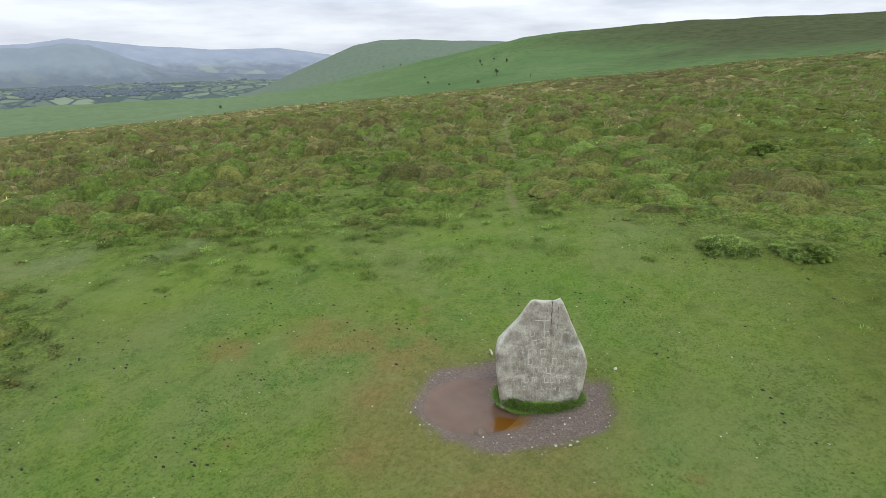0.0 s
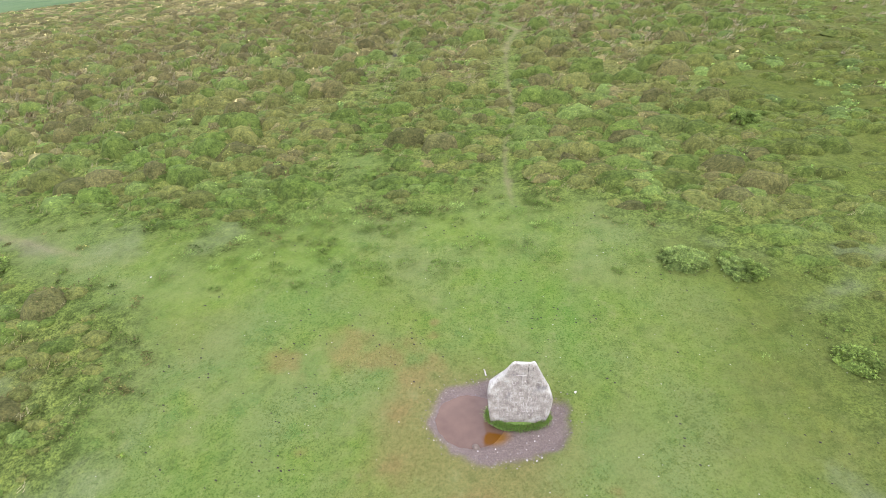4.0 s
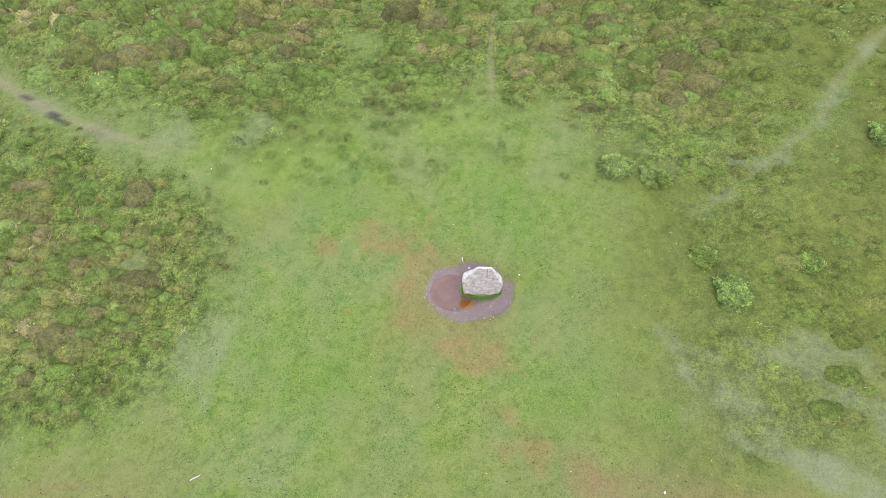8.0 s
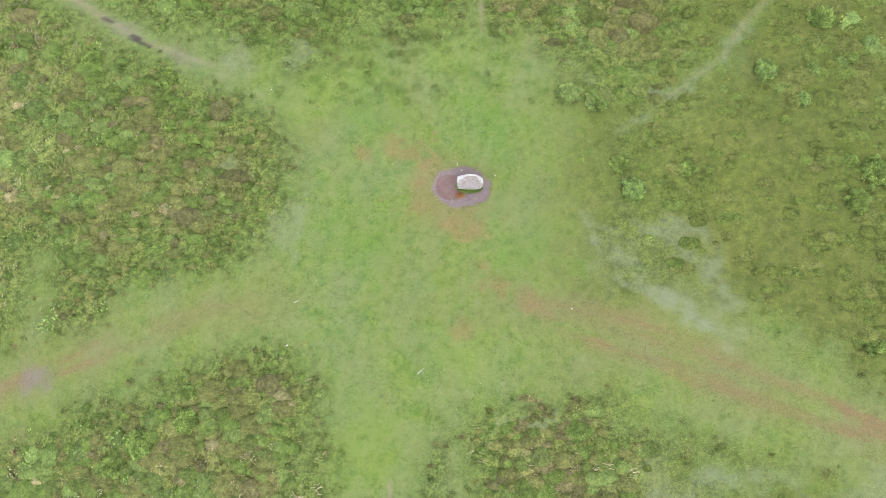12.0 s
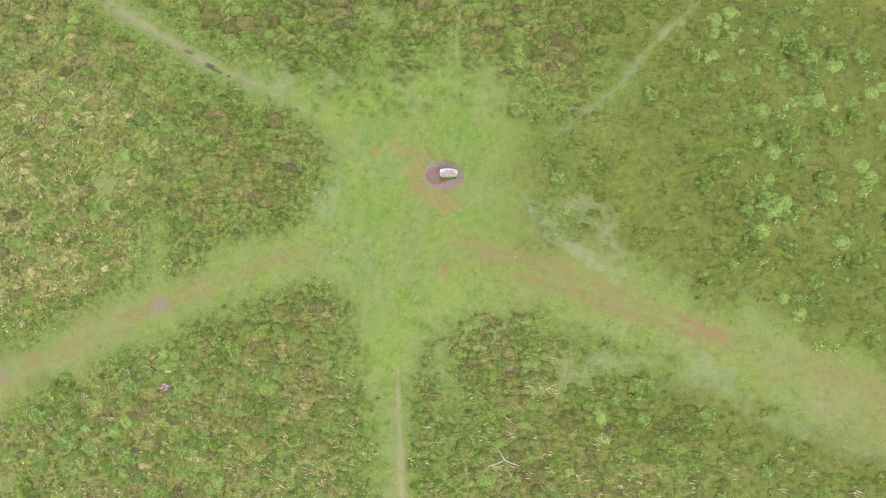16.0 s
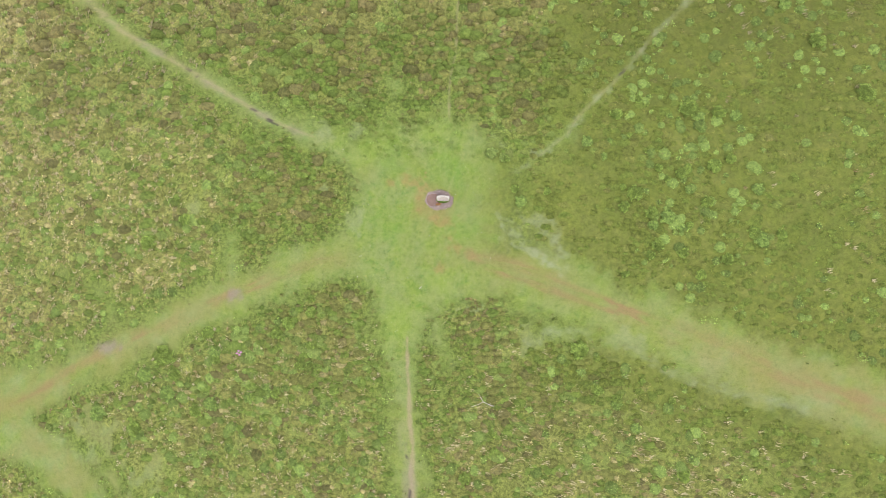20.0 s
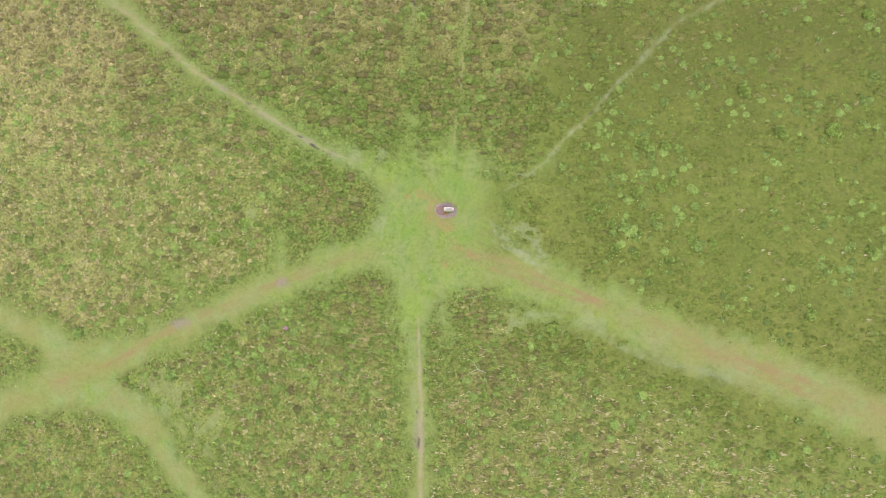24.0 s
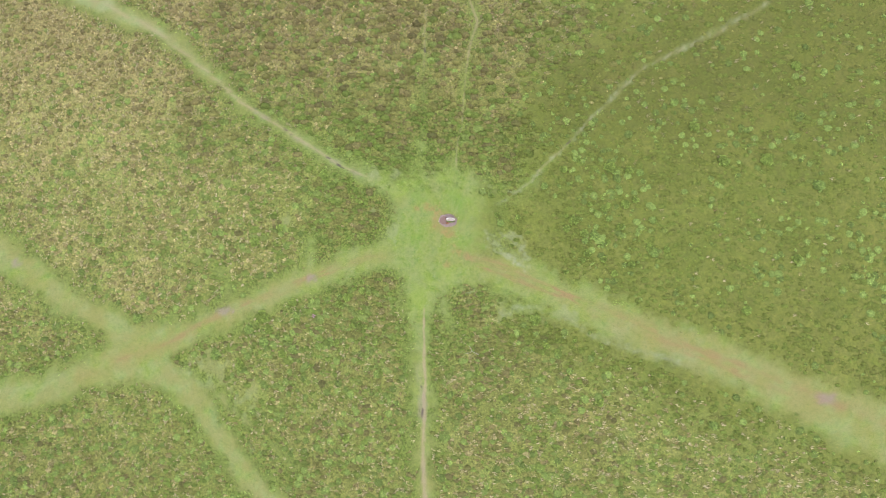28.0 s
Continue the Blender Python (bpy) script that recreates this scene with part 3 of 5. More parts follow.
    bumped(t, b, maths(t, "ADD", h, maths(t, "MULTIPLY", noise_node(t, 7, 4, 0.6), 1.6)), 0.9, 0.05)
    return m


def leaf_material(name, rough=0.8, coarse=True):
    """Foliage whose own colours are stored leaf by leaf."""
    m, t, b = shader(name, rough, 0.08)
    colour = attr(t, "tint")[4]
    speck = noise_node(t, 24, 5, 0.75)
    grain = ramp(t, speck, (0.34, (0.62, 0.62, 0.62)), (0.50, (1.0, 1.0, 1.0)), (0.66, (1.45, 1.42, 1.32)))
    col = mixed(t, 1.0, colour, grain, "MULTIPLY")
    if coarse:
        blotch = ramp(t, noise_node(t, 11, 4, 0.7), (0.36, (0.70, 0.74, 0.66)), (0.50, (1.0, 1.0, 1.0)), (0.64, (1.28, 1.22, 1.10)))
        clods = ramp(t, noise_node(t, 3.4, 4, 0.7), (0.34, (0.62, 0.64, 0.58)), (0.50, (1.0, 1.0, 1.0)), (0.66, (1.30, 1.25, 1.15)))
        col = mixed(t, 1.0, mixed(t, 1.0, col, blotch, "MULTIPLY"), clods, "MULTIPLY")
        bumped(t, b, maths(t, "ADD", maths(t, "MULTIPLY", speck, 0.4), noise_node(t, 8, 4, 0.7)), 0.45, 0.05)
    t.links.new(col, b.inputs["Base Color"])
    thin = t.nodes.new("ShaderNodeBsdfTranslucent")
    t.links.new(col, thin.inputs["Color"])
    mx = t.nodes.new("ShaderNodeMixShader")
    mx.inputs["Fac"].default_value = 0.28
    t.links.new(b.outputs["BSDF"], mx.inputs[1])
    t.links.new(thin.outputs["BSDF"], mx.inputs[2])
    t.links.new(mx.outputs["Shader"], t.nodes["Material Output"].inputs["Surface"])
    return m


def stone_material():
    m, t, b = shader("granite", 0.9, 0.25)
    base = ramp(t, noise_node(t, 7, 6, 0.7), (0.34, (0.235, 0.205, 0.170)), (0.5, (0.36, 0.328, 0.270)), (0.66, (0.50, 0.472, 0.400)))
    run = t.nodes.new("ShaderNodeMapping")
    run.inputs["Scale"].default_value = (1.0, 1.0, 0.16)
    t.links.new(place_node(t), run.inputs["Vector"])
    streak = noise_node(t, 26, 4, 0.65, run.outputs["Vector"])
    base = mixed(t, ramp(t, streak, (0.56, (0, 0, 0)), (0.66, (0.55, 0.55, 0.55))), base, (0.56, 0.53, 0.46))
    base = mixed(t, ramp(t, streak, (0.34, (0.4, 0.4, 0.4)), (0.42, (0, 0, 0))), base, (0.17, 0.15, 0.13))
    pits = t.nodes.new("ShaderNodeTexVoronoi")
    pits.inputs["Scale"].default_value = 26
    t.links.new(place_node(t), pits.inputs["Vector"])
    pit = ramp(t, pits.outputs["Distance"], (0.10, (0.8, 0.8, 0.8)), (0.26, (0, 0, 0)))
    base = mixed(t, maths(t, "MULTIPLY", pit, ramp(t, noise_node(t, 4, 3), (0.45, (0, 0, 0)), (0.6, (1, 1, 1)))), base, (0.085, 0.08, 0.072))
    base = mixed(t, ramp(t, noise_node(t, 95, 3, 0.7), (0.38, (0.55, 0.55, 0.55)), (0.5, (0, 0, 0))), base, (0.12, 0.11, 0.10))
    base = mixed(t, ramp(t, noise_node(t, 60, 2), (0.62, (0, 0, 0)), (0.72, (0.8, 0.8, 0.8))), base, (0.50, 0.48, 0.43))
    lich = ramp(t, noise_node(t, 9, 5, 0.7), (0.60, (0, 0, 0)), (0.68, (0.75, 0.75, 0.75)))
    base = mixed(t, lich, base, (0.43, 0.42, 0.37))
    grey = ramp(t, noise_node(t, 3.2, 4), (0.55, (0, 0, 0)), (0.7, (0.6, 0.6, 0.6)))
    base = mixed(t, grey, base, (0.150, 0.158, 0.172))
    # paler where the surface turns upward, broken up by noise
    geo = t.nodes.new("ShaderNodeNewGeometry")
    sep = t.nodes.new("ShaderNodeSeparateXYZ")
    t.links.new(geo.outputs["Normal"], sep.inputs["Vector"])
    top_pale = maths(t, "MULTIPLY", ramp(t, sep.outputs["Z"], (0.12, (0, 0, 0)), (0.60, (1, 1, 1))), ramp(t, noise_node(t, 14, 5, 0.7), (0.36, (0.15, 0.15, 0.15)), (0.54, (0.8, 0.8, 0.8))))
    base = mixed(t, top_pale, base, (0.56, 0.56, 0.47))
    t.links.new(base, b.inputs["Base Color"])
    h = maths(t, "ADD", noise_node(t, 22, 6, 0.7), maths(t, "MULTIPLY", noise_node(t, 120, 3), 0.4))
    bumped(t, b, h, 0.9, 0.03)
    return m


def plain_material(name, low, high, scale=20.0, rough=0.85, spec=0.2, bump=0.3):
    m, t, b = shader(name, rough, spec)
    n = noise_node(t, scale, 5, 0.6)
    t.links.new(ramp(t, n, (0.32, low), (0.68, high)), b.inputs["Base Color"])
    bumped(t, b, n, bump, 0.01)
    return m


def pebble_material():
    m, t, b = shader("pebble", 0.8, 0.3)
    info = t.nodes.new("ShaderNodeNewGeometry")
    col = ramp(t, info.outputs["Random Per Island"], (0.0, (0.12, 0.098, 0.088)), (0.6, (0.22, 0.186, 0.17)), (0.9, (0.32, 0.29, 0.265)), (0.95, (0.48, 0.44, 0.40)), (1.0, (0.68, 0.64, 0.58)))
    col = mixed(t, ramp(t, noise_node(t, 70, 3), (0.4, (0.4, 0.4, 0.4)), (0.6, (0, 0, 0))), col, (0.11, 0.09, 0.085))
    t.links.new(col, b.inputs["Base Color"])
    return m


def water_material():
    """Shallow peaty water, tinted by the mud under it, amber where it is deepest beside the stone."""
    m, t, b = shader("puddle_water", 0.03, 0.6)
    mud = ramp(t, noise_node(t, 2.6, 4), (0.32, (0.084, 0.050, 0.033)), (0.68, (0.118, 0.074, 0.050)))
    spot = t.nodes.new("ShaderNodeMapping")
    spot.inputs["Location"].default_value, spot.inputs["Scale"].default_value = (0.42 / 0.32, 0.24 / 0.20, 0.0), (1 / 0.32, 1 / 0.20, 0.0)
    t.links.new(place_node(t), spot.inputs["Vector"])
    size = t.nodes.new("ShaderNodeVectorMath")
    size.operation = "LENGTH"
    t.links.new(spot.outputs["Vector"], size.inputs[0])
    reach = maths(t, "ADD", size.outputs["Value"], maths(t, "MULTIPLY", noise_node(t, 6, 3), 0.5))
    t.links.new(mixed(t, ramp(t, reach, (0.75, (1, 1, 1)), (1.0, (0, 0, 0))), mud, (0.100, 0.042, 0.006)), b.inputs["Base Color"])
    b.inputs["IOR"].default_value = 1.33
    bumped(t, b, noise_node(t, 9, 2), 0.05, 0.01)
    return m


GROUND, LEAF, BLADE, GRANITE, PEBBLE, WATER = ground_material(), leaf_material("foliage"), leaf_material("grass_blade", 0.7, False), stone_material(), pebble_material(), water_material()
CARVED = plain_material("carved_letter", (0.36, 0.33, 0.285), (0.54, 0.51, 0.45), 40)
BARK = plain_material("bark", (0.07, 0.055, 0.04), (0.16, 0.13, 0.10), 30)
BLEACHED = plain_material("bleached_wood", (0.28, 0.25, 0.21), (0.50, 0.47, 0.41), 25)


# ---- mesh helpers ----
def mesh_from(name, verts, tris, material, smooth_shade=False, colours=None):
    """A mesh from arrays: verts n x 3, faces m x 3 or m x 4."""
    verts, tris = np.asarray(verts, np.float32), np.asarray(tris, np.int32)
    me = bpy.data.meshes.new(name)
    k = tris.shape[1]
    me.vertices.add(len(verts))
    me.vertices.foreach_set("co", verts.ravel())
    me.loops.add(tris.size)
    me.loops.foreach_set("vertex_index", tris.ravel())
    me.polygons.add(len(tris))
    me.polygons.foreach_set("loop_start", np.arange(0, tris.size, k, dtype=np.int32))
    if np.any(smooth_shade):
        me.polygons.foreach_set("use_smooth", np.broadcast_to(np.asarray(smooth_shade, bool), len(tris)).copy())
    for key, values in (colours or {}).items():
        a = me.attributes.new(key, "FLOAT_COLOR", "POINT")
        a.data.foreach_set("color", np.asarray(values, np.float32).ravel())
    me.update(calc_edges=True)
    me.materials.append(material)
    return me


def part(name, bm, material, parent, label=""):
    """Links a bmesh as one mesh object under a thing or a part."""
    me = bpy.data.meshes.new(name)
    bm.to_mesh(me)
    bm.free()
    me.materials.append(material)
    ob = new(name, me)
    ob.parent = parent
    return tagged(ob, label)


def tube(bm, pts, r0, r1, sides=6):
    rows = []
    for k, p in enumerate(pts):
        r = r0 + (r1 - r0) * k / (len(pts) - 1)
        d = (Vector(pts[min(k + 1, len(pts) - 1)]) - Vector(pts[max(k - 1, 0)])).normalized()
        u = d.orthogonal().normalized()
        w = d.cross(u)
        rows.append([bm.verts.new(Vector(p) + (u * math.cos(a) + w * math.sin(a)) * r) for a in (2 * math.pi * i / sides for i in range(sides))])
    for a, b in zip(rows, rows[1:]):
        for k in range(sides):
            bm.faces.new((a[k], a[(k + 1) % sides], b[(k + 1) % sides], b[k]))
    bm.faces.new(rows[0][::-1])
    bm.faces.new(rows[-1])


# ---- the ground: one sheet to the horizon ----
def build_ground():
    angles = np.radians(np.concatenate([np.arange(-47, 47, 0.32), np.arange(47, 313, 0.55)]))
    rr = [0.03]
    while rr[-1] < 4985:
        r = rr[-1]
        rr.append(r + (0.045 + 0.0102 * r if r < 70 else 0.023 * r if r < 1200 else 0.017 * r))
    rr = np.array(rr)
    na, nr = len(angles), len(rr)
    R, A = np.meshgrid(rr, angles, indexing="ij")
    x, y = R * np.sin(A), R * np.cos(A)
    x, y = x.ravel(), y.ravel()
    z = ground_z(x, y)
    i, j = np.meshgrid(np.arange(nr - 1), np.arange(na), indexing="ij")
    jn = (j + 1) % na
    quads = np.stack([i * na + j, (i + 1) * na + j, (i + 1) * na + jn, i * na + jn], -1).reshape(-1, 4)[:, ::-1]
    r = np.hypot(x, y)
    turf = turf_cover(x, y)
    patchy = fbm(x, y, 1.6, 4, 21)
    off, run, half = along_lines(x, y, SOIL)
    rut = fbm(run * 0.20, off * 1.5, 0.55, 4, 22)
    blot = fbm(x, y, 2.2, 4, 26)
    near_soil = smooth(1.35, 0.15, np.abs(off) / np.maximum(half, 0.05) + 1.9 * (blot - 0.5))
    soil = near_soil * (0.15 + 0.30 * smooth(1.5, 3, x) * smooth(13, 9, x) + 0.62 * smooth(0.43, 0.63, rut)) * (1 + 0.25 * smooth(1, 4, x) * smooth(20, 12, x)) * (0.50 + 0.50 * smooth(0.40, 0.58, fbm(x, y, 4.0, 3, 27)))
    straw = smooth(0.14, -0.09, track_edge(x, y, WORN) + (fbm(x, y, 0.6, 3, 23) - 0.5) * 0.30) * np.where((y > 2) & (x > 5), 0.26, np.where(y < -8, 0.78, 0.54))
    q = hollow(x, y)
    gravel = smooth(1.08, 0.93, q + 0.25 * (fbm(x, y, 0.3, 3, 24) - 0.5))
    stony = 0.30 * smooth(0.30, -0.12, track_edge(x, y, STONY) + 0.9 * (fbm(x, y, 0.8, 4, 34) - 0.5)) * smooth(0.34, 0.62, fbm(x, y, 1.7, 4, 35))
    gravel = np.maximum(gravel, stony)
    for gx, gy, gr in ((-18.4, -8.6, 0.9), (-30.2, -13.8, 1.1), (47.7, -19.6, 1.3), (-24.3, -31.6, 0.6), (-61.8, -8.9, 1.0)):
        gravel = np.maximum(gravel, 0.6 * smooth(1.15, 0.3, np.hypot(x - gx, (y - gy) * 1.5) / gr + 2.2 * (fbm(x, y, 0.6, 3, 25) - 0.5)))
    dry = np.clip(smooth(1.25, 0.35, np.hypot((x + 0.75) / 2.0, (y + 0.25) / 1.9) + 1.1 * (patchy - 0.5)) * 0.85 + 0.16 * smooth(0.46, 0.72, fbm(x, y, 2.6, 4, 28)) + 0.16 * smooth(1.5, 0.0, np.abs(off) - half) + 0.45 * smooth(12, 34, r) * smooth(0.30, 0.58, fbm(x, y, 1.3, 4, 47)), 0, 1)
    rv = np.hypot(x - VIEW[0], y - VIEW[1])
    hill = smooth(126, 150, rv)
    az = np.degrees(np.arctan2(x - VIEW[0], y - VIEW[1]))
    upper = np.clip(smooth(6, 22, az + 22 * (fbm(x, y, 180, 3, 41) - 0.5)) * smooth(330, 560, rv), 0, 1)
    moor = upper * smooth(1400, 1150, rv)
    # where the far hill takes its haze-greyed colour
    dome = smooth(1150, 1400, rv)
    far_out = smooth(9, 30, r) * smooth(0.2, -0.6, track_edge(x, y, TRACKS))
    pale = np.clip(0.28 * far_out * smooth(0.36, 0.6, fbm(x, y, 2.2, 4, 44)) + 0.30 * smooth(-9, -16, x) * smooth(2, 6, y) * smooth(1.0, -0.6, track_edge(x, y, TRACKS)), 0, 0.75)
    for lx, ly, lr in PALE:
        pale = np.maximum(pale, 0.55 * smooth(1.5, 0.2, np.hypot(x - lx, y - ly) / lr + 3.4 * (fbm(x, y, 0.8, 4, 45) - 0.5)))
    bare = np.zeros_like(x)
    for lx, ly, lr in BARE:
        bare = np.maximum(bare, 0.52 * smooth(1.25, 0.2, np.hypot(x - lx, (y - ly) * 1.2) / lr + 2.2 * (fbm(x, y, 0.5, 4, 46) - 0.5)))
    moss = 0.50 * smooth(0.42, -0.16, track_edge(x, y, MOSS) + 1.5 * (fbm(x, y, 0.9, 4, 48) - 0.5)) * (0.25 + 0.75 * smooth(0.36, 0.60, fbm(x, y, 0.40, 4, 49)))
    east = eastern(x, y) * smooth(60, 40, np.abs(y)) * smooth(126, 90, rv)
    turf = np.maximum(np.maximum(turf, np.maximum(pale, moss) * smooth(0.2, 0.5, np.maximum(pale, moss))), 0.8 * east)
    fresh = sum(0.38 * smooth(1.3, 0.1, np.hypot(x - lx, y - ly) / lr + 1.6 * (patchy - 0.5)) for lx, ly, lr in ((0.6, 3.2, 2.2), (2.6, 1.2, 2.3), (3.6, -1.6, 2.4), (-4.2, 3.4, 1.8), (2.6, -3.2, 1.8), (-5.0, -1.6, 2.0), (-3.2, -3.0, 1.4))).clip(0, 0.55) * smooth(0.4, 1.1, q - 0.7) * (0.4 + 0.6 * smooth(0.36, 0.58, fbm(x, y, 0.8, 4, 36)))
    amber = smooth(1.3, 0.4, np.hypot((x + 0.42) / 0.30, (y + 0.20) / 0.19))
    lush = sum(0.42 * smooth(1.35, 0.1, np.hypot(x - lx, y - ly) / lr + 2.2 * (patchy - 0.5)) for lx, ly, lr in ((-4.0, -9.8, 2.2), (-6.6, 5.4, 2.2), (-1.5, 6.8, 2.4), (0.3, -6.8, 1.2))).clip(0, 0.8)
    mud = 0.8 * smooth(1.2, 0.6, np.hypot((x + 0.72) / 0.74, (y - 0.10) / 0.68))
    peat = np.zeros_like(x)
    for kx, ky, kl, kt in ((-15.6, 7.0, 0.75, -30), (-23.7, 11.8, 0.9, -33), (-17.4, 8.2, 0.4, -30), (-29.0, 15.4, 0.6, -34), (15.1, 11.6, 0.5, 45), (-2.0, -25.0, 0.5, 85), (-2.2, -21.5, 0.4, 85), (-5.2, 24.6, 0.5, 95)):
        c, s = math.cos(radians(kt)), math.sin(radians(kt))
        u, w = ((x - kx) * c + (y - ky) * s) / kl, (-(x - kx) * s + (y - ky) * c) / 0.15
        peat = np.maximum(peat, 0.85 * smooth(1.1, 0.5, np.hypot(u, w) + 1.6 * (fbm(x, y, 0.35, 3, 29) - 0.5)))
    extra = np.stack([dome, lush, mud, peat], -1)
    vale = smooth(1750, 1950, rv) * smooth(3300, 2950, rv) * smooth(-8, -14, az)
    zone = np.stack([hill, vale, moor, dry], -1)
    growth = np.concatenate([mean_tint(x, y), np.ones((len(x), 1))], -1)
    cover = np.stack([turf, soil, gravel, straw], -1)
    rank = np.maximum(0.66 * smooth(2.8, 5.6, x + 2.5 * (patchy - 0.5)) * smooth(12, 8, r) * smooth(-6, -3, y), 0.9 * east * smooth(1.2, -0.3, turf_cover(x, y) * 1.4))
    # third channel: the painted haze of the western hillside
    patch = np.stack([pale, bare, smooth(-2, -26, az) * smooth(90, 500, rv), rank], -1)
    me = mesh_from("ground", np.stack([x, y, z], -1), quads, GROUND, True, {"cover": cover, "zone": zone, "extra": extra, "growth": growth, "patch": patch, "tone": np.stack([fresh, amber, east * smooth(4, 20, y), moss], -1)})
    return tagged(new("ground", me), "grassy moorland with worn tracks sloping to a valley", "moorland", kind="structure")


build_ground()


# ---- plants of the heath, as one mass each ----
def rand(n, a=0.0, b=1.0):
    return np.random.uniform(a, b, n)


def pick_kind(x, y):
    p = kind_weights(x, y) ** 1.25
    c = np.cumsum(p / p.sum(-1, keepdims=True), -1)
    return (np.random.random(len(x))[:, None] > c).sum(-1).clip(0, 6)


def domes(cx, cy, cz, rad, hgt, kind, sides=6, blend=0.62):
    """Low uneven cushions, one at each place, to carry the leaves."""
    n = len(cx)
    a = np.arange(sides) * 2 * np.pi / sides
    turn = rand(n, 0, 6.28)[:, None]
    k1, k2 = rand((n, sides), 0.98, 1.3), rand((n, sides), 0.55, 0.85)
    wide = rand(n, 1.0, 1.55)[:, None] if blend < 1 else np.ones((n, 1))
    rx, ry = rad[:, None] * wide, rad[:, None] / np.sqrt(wide)
    low = np.stack([cx[:, None] + rx * k1 * np.cos(a + turn), cy[:, None] + ry * k1 * np.sin(a + turn), np.repeat(cz[:, None] - 0.06, sides, 1)], -1)
    b = a + np.pi / sides
    up = np.stack([cx[:, None] + rx * k2 * np.cos(b + turn), cy[:, None] + ry * k2 * np.sin(b + turn), cz[:, None] + hgt[:, None] * rand((n, sides), 0.45, 0.85)], -1)
    tip = np.stack([cx + rad * rand(n, -0.2, 0.2), cy + rad * rand(n, -0.2, 0.2), cz + hgt * 0.95], -1)[:, None]
    v = np.concatenate([low, up, tip], 1)
    i = np.arange(sides)
    j = (i + 1) % sides
    f = np.concatenate([np.stack([i, j, sides + i], -1), np.stack([j, sides + j, sides + i], -1), np.stack([sides + i, sides + j, 0 * i + 2 * sides], -1)])
    faces = (f[None] + (np.arange(n) * (2 * sides + 1))[:, None, None]).reshape(-1, 3)
    own = COLS[kind].copy()
    own[kind == 5] *= (0.50 + 0.26 * smooth(13, 22, np.hypot(cx, cy)[kind == 5]))[:, None]
    own[kind == 4] *= 0.85
    own = np.repeat(own * rand(n, 0.68, 1.36)[:, None], 2 * sides + 1, 0)
    flat = v.reshape(-1, 3)
    col = mean_tint(flat[:, 0], flat[:, 1]) * (1 - blend) + own * blend if blend < 1 else own
    sward = 0.5 * eastern(flat[:, 0], flat[:, 1])[:, None] if blend < 1 else 0.0
    col = col * (1 - sward) + np.array((0.110, 0.140, 0.030)) * sward
    col = np.concatenate([col * 1.02, np.ones((len(col), 1))], -1)
    foot = np.tile(np.r_[np.ones(sides), np.zeros(sides + 1)], n)[:, None] * 0.12
    col[:, :3] = col[:, :3] * (1 - foot) + np.array((0.092, 0.074, 0.040)) * foot
    return flat, faces, col


def leaf_mass(cx, cy, cz, rad, hgt, kind, leaves, leaf, blade_share=0.35, stems=0.6):
    """Triangles of foliage: a low dome of leaves at each place, with some upright blades."""
    n = len(cx)
    N = n * leaves
    rep = np.repeat(np.arange(n), leaves)
    az, up = rand(N, 0, 2 * np.pi), np.sqrt(rand(N))
    flat = np.sqrt(1 - (up * 0.98) ** 2)
    reach = rand(N, 0.55, 1.08)
    px = cx[rep] + rad[rep] * flat * reach * np.cos(az) * 1.2
    py = cy[rep] + rad[rep] * flat * reach * np.sin(az)
    pz = cz[rep] + hgt[rep] * up * reach
    s = leaf * rand(N, 0.6, 1.5)
    blade = rand(N) < np.where(kind[rep] == 5, 0.6, blade_share)
    # leaf plane: tangent with a random tilt
    a2 = rand(N, 0, 2 * np.pi)
    t1 = np.stack([np.cos(a2), np.sin(a2), rand(N, -0.6, 0.6)], -1)
    t2 = np.stack([-np.sin(a2), np.cos(a2), rand(N, -0.6, 0.6)], -1)
    p = np.stack([px, py, pz], -1)
    v = np.empty((N, 3, 3))
    v[:, 0] = p - t1 * (0.5 * s)[:, None] - t2 * (0.35 * s)[:, None]
    v[:, 1] = p + t1 * (0.5 * s)[:, None] - t2 * (0.30 * s)[:, None]
    v[:, 2] = p + t2 * (0.75 * s)[:, None] + np.stack([0 * s, 0 * s, 0.2 * s], -1)
    # blades rise and lean outwards
    lean = np.stack([np.cos(az) * 0.75 + 0.25, np.sin(az) * 0.75, rand(N, 0.5, 1.1)], -1)
    side = np.stack([-np.sin(az), np.cos(az), 0 * az], -1)
    ln, wd = s * 1.7, s * 0.16
    root = p - np.stack([0 * s, 0 * s, 0.6 * s], -1)
    vb = np.stack([root - side * wd[:, None], root + side * wd[:, None], root + lean * ln[:, None]], 1)
    v = np.where(blade[:, None, None], vb, v)
    tone = rand(n, 0.55, 1.48)[rep] * rand(N, 0.62, 1.36)
    col = COLS[kind[rep]].copy()
    woody = (stems * smooth(0.85, 0.3, up * reach) * (kind[rep] < 4))[:, None]  # brown stems low on the plant
    col = (col * (1 - woody) + np.array((0.110, 0.082, 0.046)) * woody) * tone[:, None]
    other = rand(N) < 0.12
    col[other] = COLS[np.random.randint(0, 4, other.sum())]
    col = np.concatenate([col, np.ones((N, 1))], -1)
    return v.reshape(-1, 3), np.repeat(col, 3, 0)


